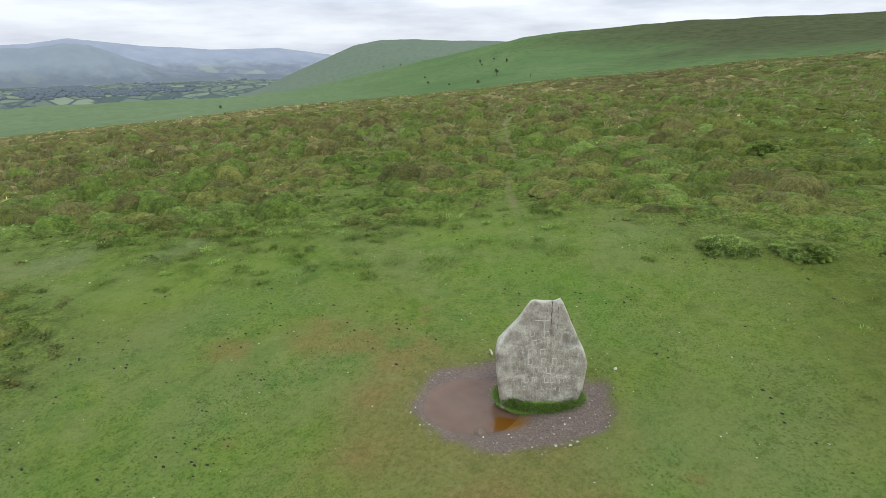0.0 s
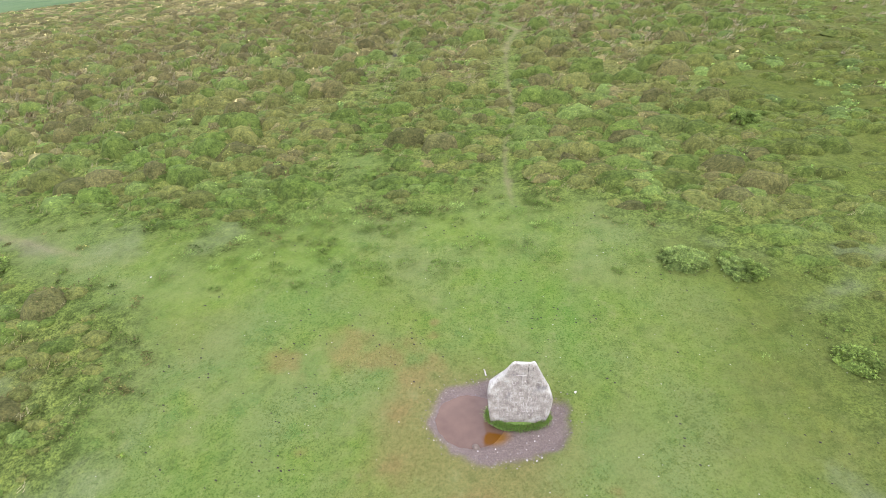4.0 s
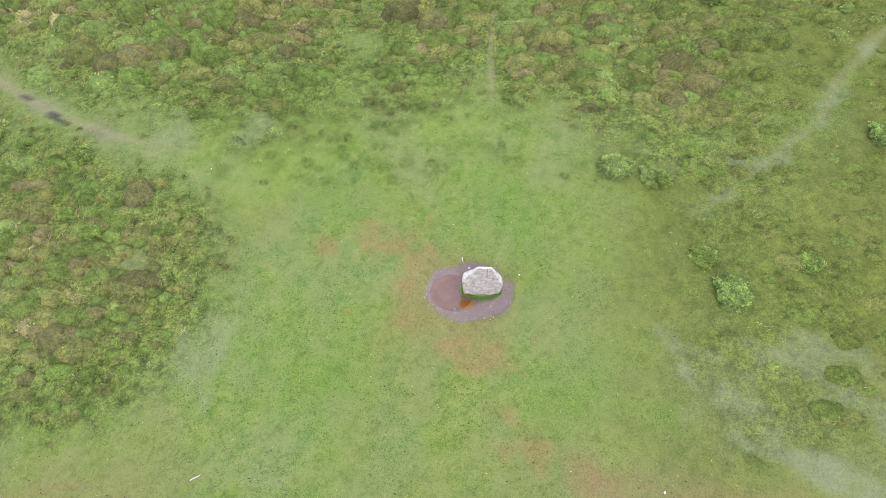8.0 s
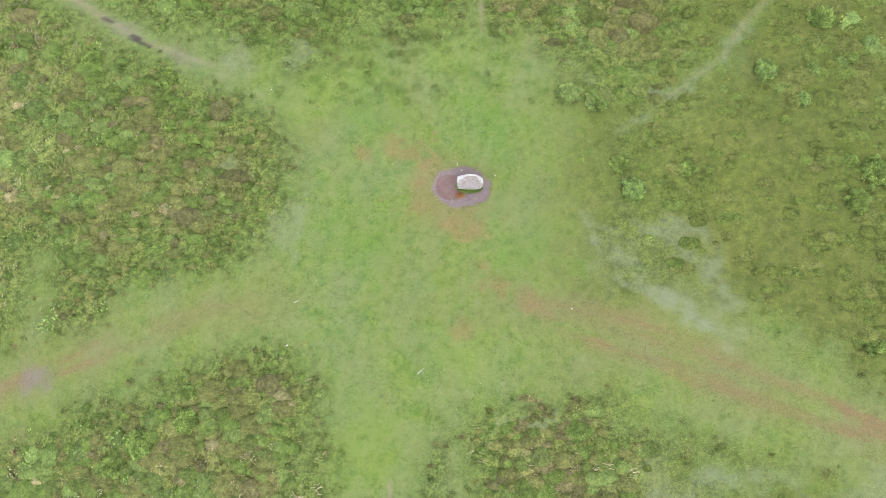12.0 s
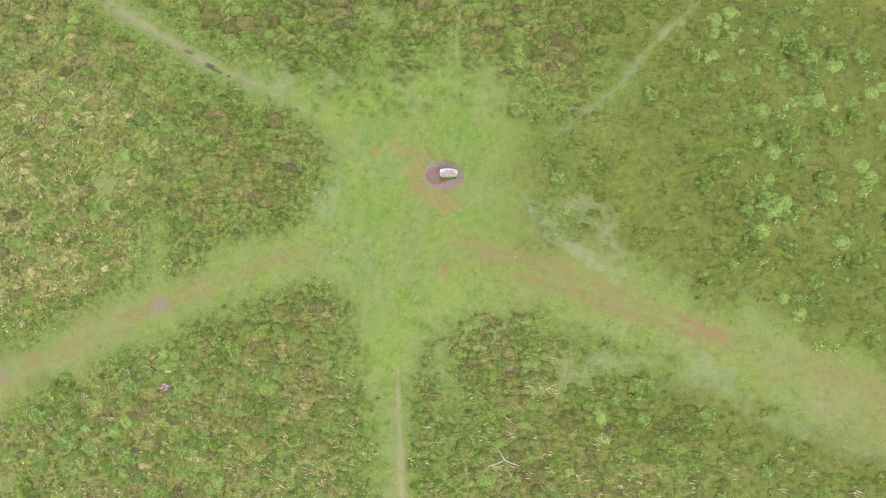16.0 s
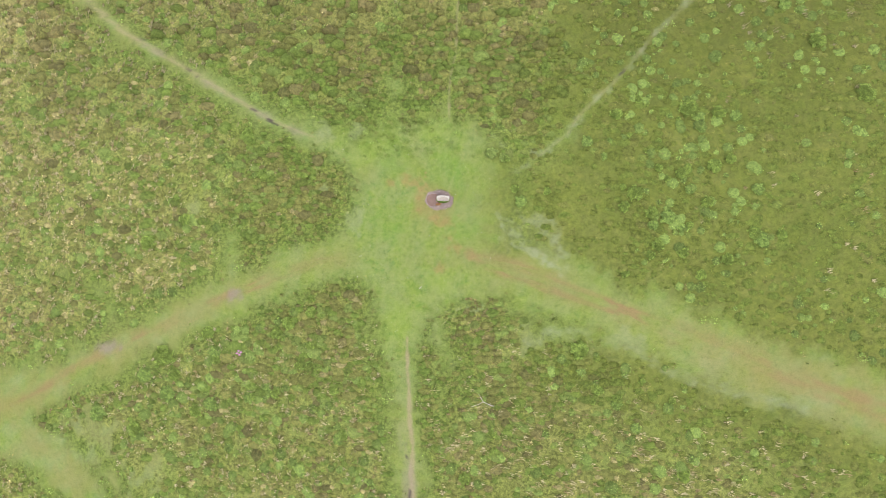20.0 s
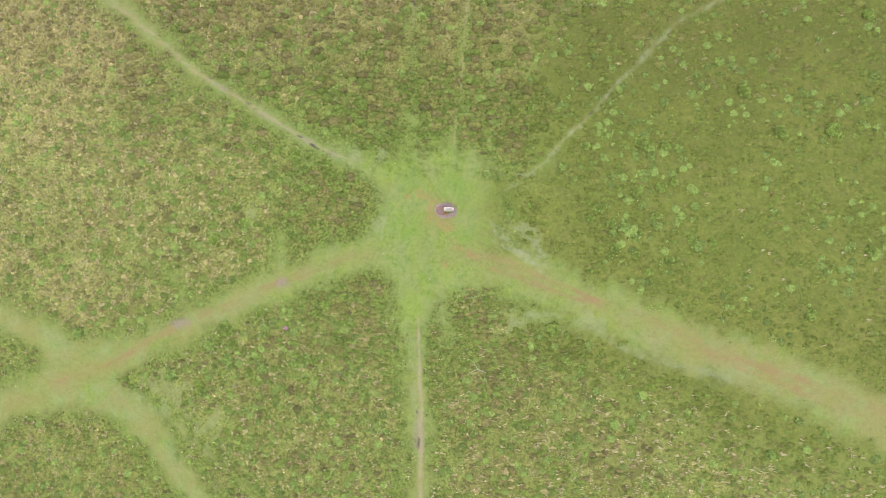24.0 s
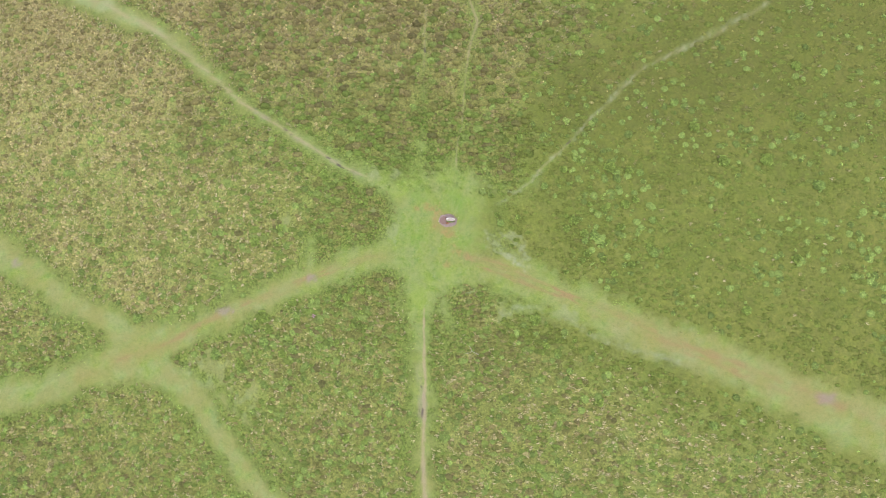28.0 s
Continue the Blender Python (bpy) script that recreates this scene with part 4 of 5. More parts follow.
def grow(name, label, category, x, y, rad, hgt, leaves, leaf, kind=None, blade_share=0.3, cushion=0, material=LEAF, blend=0.62):
    kind = pick_kind(x, y) if kind is None else kind
    kind = np.where((kind == 5) & (heath_depth(x, y) < 2.2), 2, kind) if cushion else kind
    rad = np.where(kind == 5, rad * 0.72, rad)
    z = ground_z(x, y)
    v, c = leaf_mass(x, y, z - 0.03, rad, hgt, kind, leaves, leaf, blade_share, 0.0 if material is BLADE else 0.6)
    f = np.arange(len(v)).reshape(-1, 3)
    soft = np.zeros(len(f), bool)
    if cushion:
        k = heath_depth(x, y) > 0.9
        dv, df, dc = domes(x[k], y[k], z[k], rad[k] * 0.95, hgt[k] * 0.85, kind[k], cushion, blend)
        dc[:, :3] *= 0.92
        f, soft = np.concatenate([f, df + len(v)]), np.concatenate([soft, np.ones(len(df), bool)])
        v, c = np.concatenate([v, dv]), np.concatenate([c, dc])
    # leaves lightened, cushions darkened above: lit tips put into the colour
    c[:3 * leaves * len(x), :3] *= 1.03 if leaves == 68 else 1.2
    me = mesh_from(name, v, f, material, soft, {"tint": c})
    return tagged(new(name, me), label, category, kind="stuff")


def scatter(x0, x1, y0, y1, count, keep):
    x, y = rand(count, x0, x1), rand(count, y0, y1)
    k = keep(x, y)
    return x[k], y[k]


def pale_grass(x, y):
    best = np.zeros(len(x))
    for lx, ly, lr in PALE:
        best = np.maximum(best, smooth(1.4, 0.5, np.hypot(x - lx, y - ly) / lr))
    return best


def in_heath(x, y):
    keep = smooth(-1.1, 1.9, heath_depth(x, y)) > np.random.uniform(0.07, 0.97, len(x))
    return keep & (track_edge(x, y, WORN) > rand(len(x), 0.08, 0.5)) & (pale_grass(x, y) < rand(len(x), 0.2, 1.0)) & (track_edge(x, y, MOSS) > rand(len(x), -0.1, 0.45)) & (rand(len(x)) > (0.22 + 0.45 * smooth(18, 12, np.hypot(x, y))) * eastern(x, y))


def near_side(x, y):
    return np.hypot(x, y + 2) < 19


def bulk(x, y, low, high, seed):
    """Radii of the plants: small at the ragged edge of the turf, larger in."""
    return rand(len(x), low, high) * (0.55 + 0.9 * fbm(x, y, 3, 2, seed)) * (0.50 + 0.50 * smooth(-0.3, 3.5, heath_depth(x, y))) * np.where(rand(len(x)) < 0.1, 1.3, 1.0)


def lift(x, y):
    """Height of the plants for their radius: low in the smooth grass to the east."""
    return rand(len(x), 0.40, 0.75) * (1 - 0.35 * smooth(0, 10, x) * smooth(-14, -4, y) * smooth(14, 6, y)) * (1 + 0.35 * smooth(6, 14, y) * smooth(24, 8, x)) * (1 - 0.33 * smooth(14, 24, np.hypot(x, y)) * np.maximum(smooth(16, 8, y), smooth(10, 28, x)))


def far_heath(x, y):
    r = np.hypot(x - VIEW[0], y - VIEW[1])
    return (r < 138) & (np.abs(np.degrees(np.arctan2(x - VIEW[0], y - VIEW[1]))) < 48) & (y > 46)


def on_lawn(x, y):
    r = np.hypot(x, y)
    return (r < 11) & (turf_cover(x, y) > 0.25) & (hollow(x, y) > 1.0 + 0.2 * np.random.random(len(x))) & (rand(len(x)) < 1.2 - 0.085 * r)


# close heath, fine-leaved
x, y = scatter(-19, 19, -21, 17, 9000, lambda x, y: near_side(x, y) & in_heath(x, y))
size = bulk(x, y, 0.15, 0.44, 61)
grow("heather_near", "low brown and green heather and bilberry beside the lawn", "heather", x, y, size, size * lift(x, y), 68, 0.038, blade_share=0.6, cushion=6)
# the wide heath round it
x, y = scatter(-76, 76, -56, 46, 44000, lambda x, y: ~near_side(x, y) & in_heath(x, y) & (rand(len(x)) < 1 - 0.3 * smooth(6, 14, y)))
size = bulk(x, y, 0.16, 0.42, 62)
grow("heather", "mixed brown heather, green bilberry and straw tussocks on the moor", "heather", x, y, size, size * lift(x, y), 11, 0.085, blade_share=0.4, cushion=5)
# taller hummocks of heather on the slope beyond the lawn
x, y = scatter(-40, 40, -20, 50, 4600, lambda x, y: in_heath(x, y) & (heath_depth(x, y) > 1.7) & (rand(len(x)) < (0.35 + 0.65 * smooth(4, 8, y)) * (1 - 0.8 * eastern(x, y))))
size = rand(len(x), 0.24, 0.62)
kinds = np.where(rand(len(x)) < 0.7, pick_kind(x, y), np.random.choice([0, 1, 2, 2, 3, 3, 4], len(x)))
kinds[kinds == 5] = 2
grow("heather_hummocks", "rounded hummocks of dark heather and green bilberry", "heather", x, y, size, size * (1.15 + 0.45 * smooth(5, 10, y) * smooth(24, 8, x)) * lift(x, y), 60, 0.046, kinds, 0.15, cushion=8)
# heath up to the crest
x, y = scatter(-105, 105, 40, 135, 13500, far_heath)
size = rand(len(x), 0.45, 1.0)
grow("heather_far", "brown heather and pale grass near the crest", "heather", x, y, size, size * rand(len(x), 0.35, 0.65), 7, 0.16, cushion=5)
# pale green cushions dotted over the smooth eastern slope
x, y = scatter(-60, 66, -50, 46, 10000, lambda x, y: in_heath(x, y) & (np.hypot(x, y) > 16) & (rand(len(x)) < 0.12 + 0.26 * smooth(-8, -12, y) * smooth(20, 5, x) + 0.12 * smooth(-8, -14, x) * smooth(-45, -25, x) + 0.75 * eastern(x, y) * smooth(0.40, 0.62, fbm(x, y, 7, 3, 65)) * (1 - 0.6 * smooth(10, 22, y))))
size = rand(len(x), 0.20, 0.58)
grow("bilberry_cushions", "small bright green bilberry cushions dotted over the heath", "bilberry", x, y, size, size * 0.5, 44, 0.075, np.full(len(x), 4), 0.1, cushion=7, blend=1.0)
# a few brown tussocks where the tracks part
x, y = rand(46, 2.2, 5.0), rand(46, -9.9, -8.1)
size = rand(46, 0.10, 0.26)
grow("heather_tussocks", "brown heather tussocks scattered on the lawn's edge", "heather", x, y, size, size * 0.5, 40, 0.05, np.random.choice([0, 1, 1, 2], 46), cushion=7)
# leaning tufts of pale moor grass
def build_moor_grass(count, blades):
    x, y = scatter(-74, 74, -54, 48, count, lambda x, y: in_heath(x, y) & (heath_depth(x, y) > 0.7) & (rand(len(x)) < (0.36 + 0.7 * kind_weights(x, y)[:, 5] + 0.2 * smooth(6, 20, y)) * (1 - 0.95 * eastern(x, y))))
    n = len(x) * blades
    rep = np.repeat(np.arange(len(x)), blades)
    spread = rand(len(x), 0.06, 0.18)[rep]
    px, py = x[rep] + np.random.normal(0, 1, n) * spread, y[rep] + np.random.normal(0, 1, n) * spread
    root = np.stack([px, py, ground_z(px, py) + 0.04], -1)
    length, wide, a = rand(n, 0.14, 0.36), rand(n, 0.016, 0.036), rand(n, 0, 6.28)
    near = 1 - 0.78 * smooth(32, 14, np.hypot(px, py)) * smooth(-13, -9, py) * smooth(-26, -18, px)
    wide = wide * (1 + 0.35 * smooth(16, 30, np.hypot(px, py)))
    wide, length = wide * near, length * (0.4 + 0.6 * near)
    lean = np.stack([0.55 + 0.45 * np.cos(a), 0.15 + 0.45 * np.sin(a), rand(n, 0.5, 1.1)], -1)
    side = np.stack([np.sin(a), -np.cos(a), 0 * a], -1) * wide[:, None]
    v = np.stack([root - side, root + side, root + lean * length[:, None]], 1).reshape(-1, 3)
    own = np.array([(0.40, 0.365, 0.205), (0.33, 0.31, 0.155), (0.25, 0.20, 0.10)])[np.random.choice(3, len(x), p=(0.5, 0.3, 0.2))][rep] * rand(n, 0.85, 1.12)[:, None] * (1 - 0.34 * smooth(2, 9, py) * smooth(60, 30, np.abs(px)))[:, None]
    c = np.repeat(np.concatenate([own, np.ones((n, 1))], -1), 3, 0)
    me = mesh_from("moor_grass", v, np.arange(3 * n).reshape(-1, 3), BLADE, False, {"tint": c})
    tagged(new("moor_grass", me), "leaning tufts of pale straw-coloured moor grass", "grass", kind="stuff")


build_moor_grass(46000, 14)
# low green hummocks at the edge of the lawn
x, y = np.random.normal(-2.8, 3.0, 80), rand(80, 3.9, 7.4)
size = rand(80, 0.14, 0.36)
grow("grass_hummocks", "low rounded hummocks of green grass at the lawn's edge", "grass", x, y, size, size * 0.45, 260, 0.030, np.random.choice([3, 3, 4], 80), 0.97, 0, BLADE)
# dark tufts of rough grass on the lawn
x, y = scatter(-10, 10, -9, 9, 1500, lambda x, y: (turf_cover(x, y) > 0.35) & (fbm(x, y, 1.8, 3, 95) > 0.56) & (hollow(x, y) > 1.3))
size = rand(len(x), 0.05, 0.20)
grow("grass_tufts", "low dark tufts of rough grass on the lawn", "grass", x, y, size, size * 0.28, 50, 0.028, np.random.choice([3, 3, 4], len(x)), 0.95, 0, BLADE)
# turf blades round the stone
x, y = scatter(-11, 11, -10, 11, 105000, on_lawn)
kinds = np.random.choice(6, len(x), p=(0.10, 0.03, 0.20, 0.34, 0.26, 0.07))
grow("turf", "short grazed green grass with pale blades", "grass", x, y, rand(len(x), 0.02, 0.06), rand(len(x), 0.005, 0.02), 4, 0.027, kinds, 0.75, 0, BLADE)


# ---- the memorial stone ----
def stone_outline():
    """Half-irregular outline of the stone's face, x and z, from its foot round over the top."""
    pts = ((-0.47, -0.12), (-0.494, 0.048), (-0.541, 0.464), (-0.551, 0.588), (-0.54, 0.686), (-0.526, 0.747), (-0.41, 0.907), (-0.285, 1.076), (-0.174, 1.288), (-0.143, 1.316),
           (-0.014, 1.31), (0.072, 1.312), (0.10, 1.30), (0.177, 1.342), (0.213, 1.285), (0.276, 1.136), (0.365, 0.938), (0.48, 0.69), (0.536, 0.521), (0.538, 0.347), (0.506, 0.171), (0.471, 0.042), (0.45, -0.12))
    p = np.array(pts)
    s = np.concatenate([[0], np.cumsum(np.hypot(*np.diff(p, axis=0).T))])
    u = np.linspace(0, s[-1], 110)
    return np.stack([np.interp(u, s, p[:, 0]), np.interp(u, s, p[:, 1])], -1)


def build_stone():
    line = stone_outline()
    n = len(line)
    mid = np.array([0.0, 0.45])
    # rings: scale of the outline, depth at the foot, from the face's middle over the edge to the back
    rings = [(k / 14, 0.0) for k in range(1, 14)] + [(0.965, 0.004), (0.99, 0.022), (1.0, 0.06), (1.0, 0.14), (0.99, 0.24), (0.975, 0.31), (0.945, 0.35), (0.90, 0.37), (0.7, 0.38), (0.45, 0.385), (0.2, 0.385)]
    bm = bmesh.new()
    rows = []
    for s, depth in rings:
        row = []
        for px, pz in line:
            x, z = mid[0] + (px - mid[0]) * s, mid[1] + (pz - mid[1]) * s
            taper = 1 - 0.80 * max(0, min(1, z / 1.3)) ** 1.4
            y = 0.01 + 0.10 * z + depth * taper
            v = Vector((x, y, z))
            d = noise.fractal(v * 4.0, 0.9, 2.1, 5) * 0.018 + noise.noise(v * 1.7 + Vector((3, 1, 7))) * 0.02
            crack = 0.030 * (math.exp(-((x - 0.085 - 0.012 * math.sin(z * 11)) / 0.013) ** 2) * (z > 0.80) + 0.6 * math.exp(-((x - 0.16 - 0.01 * math.sin(z * 8)) / 0.012) ** 2) * (z > 0.95))
            edge = 0.5 + 0.5 * s
            v += Vector((d * 0.7 * (px - mid[0]), -d * edge + (crack if depth < 0.05 else 0), d * 0.6))
            row.append(bm.verts.new(v))
        rows.append(row)
    for a, b in zip(rows, rows[1:]):
        for k in range(n):
            bm.faces.new((a[k], a[(k + 1) % n], b[(k + 1) % n], b[k]))
    bm.faces.new(rows[0][::-1])
    bm.faces.new(rows[-1])
    bmesh.ops.recalc_face_normals(bm, faces=bm.faces)
    for f in bm.faces:
        f.smooth = True
    root = tagged(new("memorial_stone"), "upright pale grey granite memorial stone with worn carved lettering", "standing stone")
    return root, part("stone_body", bm, GRANITE, root)


stone, stone_body = build_stone()


face_tree = BVHTree.FromPolygons([v.co.copy() for v in stone_body.data.vertices], [tuple(p.vertices) for p in stone_body.data.polygons])


def face_y(x, z):
    """Where the stone's face lies at x, z."""
    hit = face_tree.ray_cast(Vector((x, -2, z)), Vector((0, 1, 0)))
    return hit[0].y if hit[0] else 0.1 * z


def carve(name, x, z, w, h, turn, label):
    """One worn stroke on the stone's face."""
    bm = bmesh.new()
    m = Matrix.Translation((x, face_y(x, z) + 0.0025, z)) @ Matrix.Rotation(radians(turn), 4, "Y") @ Matrix.Rotation(radians(-5), 4, "X") @ Matrix.Diagonal((w, 0.010, h, 1))
    bmesh.ops.create_cube(bm, size=1, matrix=m)
    bmesh.ops.bevel(bm, geom=bm.edges[:], offset=0.003, segments=1, affect="EDGES")
    return part(name, bm, CARVED, stone, label)


# rows of worn letters that cannot be told apart, as plain bars
rng = random.Random(4)
for z, places, h in ((0.90, (-0.13, 0.04), 0.065), (0.78, (-0.10, 0.08, 0.17), 0.06), (0.66, (-0.14, 0.0), 0.078), (0.545, (-0.14, 0.02, 0.15), 0.078), (0.43, (-0.065, 0.08), 0.075), (0.305, (-0.18, -0.08, 0.065, 0.14, 0.24), 0.066)):
    h *= 1.2
    for x in places:
        carve("carved_bar", x - 0.026, z, 0.014, h, rng.uniform(-5, 5), "worn pale carved stroke")
        carve("carved_bar", x + 0.026, z + rng.uniform(-0.1, 0.1) * h, 0.012, rng.uniform(0.5, 0.9) * h, rng.uniform(-6, 6), "worn pale carved stroke")
        carve("carved_bar", x, z + rng.choice((-0.44, 0.44)) * h, 0.052, 0.012, rng.uniform(-8, 8), "worn pale carved stroke")
carve("carved_bar", -0.02, 1.065, 0.17, 0.012, -2, "shallow carved line")
carve("carved_bar", 0.005, 1.02, 0.012, 0.22, 1, "shallow carved line")


def lettering(text, x, z, size):
    cu = bpy.data.curves.new("numeral", "FONT")
    cu.body, cu.size, cu.extrude, cu.align_x, cu.resolution_u = text, size, 0.006, "CENTER", 2
    ob = new("numeral", cu)
    me = bpy.data.meshes.new_from_object(ob.evaluated_get(bpy.context.evaluated_depsgraph_get()))
    bpy.data.objects.remove(ob)
    me.materials.clear()
    me.materials.append(CARVED)
    dt = new("carved_numeral", me)
    dt.parent = stone
    dt.matrix_basis = pose(x, face_y(x, z) - 0.002, z, 90 - 5.7, 0, 0)
    tagged(dt, "worn carved numeral")


for char, x in (("2", -0.20), ("1", -0.14), ("3", 0.01), ("4", 0.17), ("1", 0.23)):
    lettering(char, x, 0.165, 0.085)

CRACK = plain_material("stone_crack", (0.05, 0.045, 0.038), (0.11, 0.10, 0.085), 50)


def crack(pts, r):
    """A dark fissure down the stone's face."""
    bm = bmesh.new()
    rows = [(x + rng.uniform(-0.004, 0.004), z) for x, z in pts]
    tube(bm, [(x, face_y(x, z) + r * 0.45, z) for x, z in rows], r, r * 0.5, 5)
    part("crack", bm, CRACK, stone, "dark weathered crack")


crack([(0.085, 1.30 - 0.04 * k) if k < 7 else (0.085 - 0.004 * (k - 7), 1.30 - 0.04 * k) for k in range(13)], 0.007)
crack([(0.155 + 0.003 * (k % 3), 1.24 - 0.04 * k) for k in range(8)], 0.005)

# grass tuft round the stone's foot
def build_collar():
    n = 9000
    a, k = rand(n, 0, 2 * np.pi), rand(n, 0.80, 1.02)
    out = np.stack([np.cos(a), np.sin(a), 0 * a], -1)
    x, y = 0.0 + 0.53 * k * np.cos(a), 0.15 + 0.26 * k * np.sin(a)
    z = -0.10 + 0.135 * np.sqrt(np.clip(1.06 - k * k, 0, 1)) / 0.65
    root = np.stack([x, y, z], -1)
    length, wide = rand(n, 0.05, 0.12), rand(n, 0.002, 0.005)
    side = np.stack([-np.sin(a), np.cos(a), 0 * a], -1) * wide[:, None]
    tip = root + (out * rand(n, 0.2, 0.9)[:, None] + rand((n, 3), -0.35, 0.35) + np.array((0, 0, 0.55))) * length[:, None]
    v = np.stack([root - side, root + side, tip], 1).reshape(-1, 3)
    tint = np.array((0.170, 0.290, 0.060)) * rand(n, 0.6, 1.5)[:, None]
    dead = rand(n) < 0.14
    tint[dead] = np.array((0.20, 0.17, 0.08)) * rand(dead.sum(), 0.6, 1.2)[:, None]
    c = np.repeat(np.concatenate([tint, np.ones((n, 1))], -1), 3, 0)
    me = mesh_from("grass_tuft", v, np.arange(len(v)).reshape(-1, 3), BLADE, False, {"tint": c})
    tagged(new("grass_tuft", me), "green grass tuft ringing the foot of the stone", "grass", kind="stuff")
    bm = bmesh.new()
    bmesh.ops.create_icosphere(bm, subdivisions=4, radius=1, matrix=Matrix.Translation((0.0, 0.15, -0.10)) @ Matrix.Diagonal((0.53, 0.26, 0.13, 1)))
    for vv in bm.verts:
        vv.co += vv.normal * noise.fractal(vv.co * 12, 1, 2, 3) * 0.012
    me = bpy.data.meshes.new("turf_mound")
    bm.to_mesh(me)
    bm.free()
    me.materials.append(plain_material("mound_turf", (0.090, 0.150, 0.034), (0.150, 0.235, 0.055), 60))
    tagged(new("turf_mound", me), "small turf mound under the stone", "turf", kind="structure")


build_collar()


# ---- puddle and gravel ----
def build_puddle():
    n = 90
    a = np.linspace(0, 2 * np.pi, n, endpoint=False)
    ring = [(-0.66 + 0.80 * math.cos(t), 0.12 + 0.74 * math.sin(t), WATER_Z) for t in a]
    bm = bmesh.new()
    bm.faces.new([bm.verts.new(p) for p in ring])
    me = bpy.data.meshes.new("puddle")
    bm.to_mesh(me)
    bm.free()
    me.materials.append(WATER)
    tagged(new("puddle", me), "shallow brown puddle in the hollow by the stone", "puddle", kind="structure")


build_puddle()


def pebble_mesh(seed):
    bm = bmesh.new()
    bmesh.ops.create_icosphere(bm, subdivisions=1, radius=1)
    r = random.Random(seed)
    for v in bm.verts:
        v.co *= r.uniform(0.75, 1.15)
    me = bpy.data.meshes.new("pebble")
    bm.to_mesh(me)
    bm.free()
    return me


def build_gravel():
    base = []
    for k in range(6):
        me = pebble_mesh(k)
        base.append((np.array([v.co[:] for v in me.vertices]), np.array([p.vertices[:] for p in me.polygons])))
        bpy.data.meshes.remove(me)
    V, F, off = [], [], 0
    x, y = rand(9000, -1.9, 1.3), rand(9000, -1.2, 1.3)
    q = hollow(x, y)
    ok = (q < 1.22) & (rand(9000) < np.where(q < 0.62, 0.04, smooth(1.25, 0.95, q) * 0.45))
    x, y = x[ok], y[ok]
    z = ground_z(x, y)
    for px, py, pz in zip(x, y, z):
        v, f = base[np.random.randint(6)]
        s = 0.0035 + 0.013 * np.random.random() ** 5
        a = np.random.random() * 6.28
        m = np.array([[math.cos(a), -math.sin(a), 0], [math.sin(a), math.cos(a), 0], [0, 0, 0.6]])
        V.append((v * s * np.array([1.2, 0.9, 1])) @ m.T + (px, py, pz + s * 0.2))
        F.append(f + off)
        off += len(v)
    me = mesh_from("gravel", np.concatenate(V), np.concatenate(F), PEBBLE)
    tagged(new("gravel", me), "purplish grey gravel with white chips round the stone", "gravel", kind="stuff")


build_gravel()


# ---- single stones, sticks and bushes ----
def build_rock(x, y, size, label, material):
    bm = bmesh.new()
    bmesh.ops.create_icosphere(bm, subdivisions=3, radius=1)
    off = Vector((x * 3.1, y * 1.7, 4))
    for v in bm.verts:
        v.co *= 1 + 0.3 * noise.noise(v.co * 1.3 + off) + 0.08 * noise.noise(v.co * 4 + off)
    bmesh.ops.transform(bm, matrix=Matrix.Diagonal((size, size * 0.75, size * 0.5, 1)), verts=bm.verts)
    me = bpy.data.meshes.new("loose_stone")
    bm.to_mesh(me)
    bm.free()
    me.materials.append(material)
    for p in me.polygons:
        p.use_smooth = True
    ob = new("loose_stone", me)
    ob.matrix_basis = pose(x, y, float(ground_z(x, y)) + size * 0.15, 0, 0, (x * 57) % 180)
    return tagged(ob, label, "stone", "loose stones on the turf")


WHITE = plain_material("white_quartz", (0.30, 0.28, 0.25), (0.52, 0.50, 0.45), 30)


def bush_mesh(name, seed, leaves, leaf, base, lift, blades=0.1):
    """A low rounded bush of small leaves, one metre across."""
    np.random.seed(seed)
    n = 46
    a, k = rand(n, 0, 2 * np.pi), np.sqrt(rand(n)) * 0.42
    cx, cy = k * np.cos(a), k * np.sin(a)
    kinds = np.random.choice([3, 4, 4, 4], n)
    cz, rad, hgt = lift * (0.46 * np.sqrt(1 - (k / 0.46) ** 2) - 0.16), rand(n, 0.09, 0.16), rand(n, 0.10, 0.16) * lift * 1.5
    v, c = leaf_mass(cx, cy, cz, rad, hgt, kinds, leaves, leaf, blades)
    core = np.r_[cx, 0.0], np.r_[cy, 0.0], np.r_[cz, 0.0], np.r_[rad * 0.6, 0.36], np.r_[hgt * 0.55, 0.36 * lift]
    dv, df, dc = domes(*core, np.r_[kinds, 4], 7, 1.0)
    f = np.concatenate([np.arange(len(v)).reshape(-1, 3), df + len(v)])
    soft = np.arange(len(f)) >= len(v) // 3
    v, c = np.concatenate([v, dv]), np.concatenate([c, dc])
    c[:, :3] = c[:, :3] * 0.3 + np.array(base) * 0.7 * np.clip(c[:, 1:2] / 0.2, 0.65, 1.35)
    return mesh_from(name, v, f, LEAF, soft, {"tint": c})


def stem_mesh(seed):
    r = random.Random(seed)
    bm = bmesh.new()
    for k in range(9):
        a = r.uniform(0, 6.28)
        tube(bm, [(0.03 * math.cos(a), 0.03 * math.sin(a), -0.05), (0.15 * math.cos(a), 0.15 * math.sin(a), 0.12), (0.3 * math.cos(a), 0.3 * math.sin(a), 0.22)], 0.014, 0.005, 4)
    me = bpy.data.meshes.new("stem")
    bm.to_mesh(me)
    bm.free()
    me.materials.append(BARK)
    return me


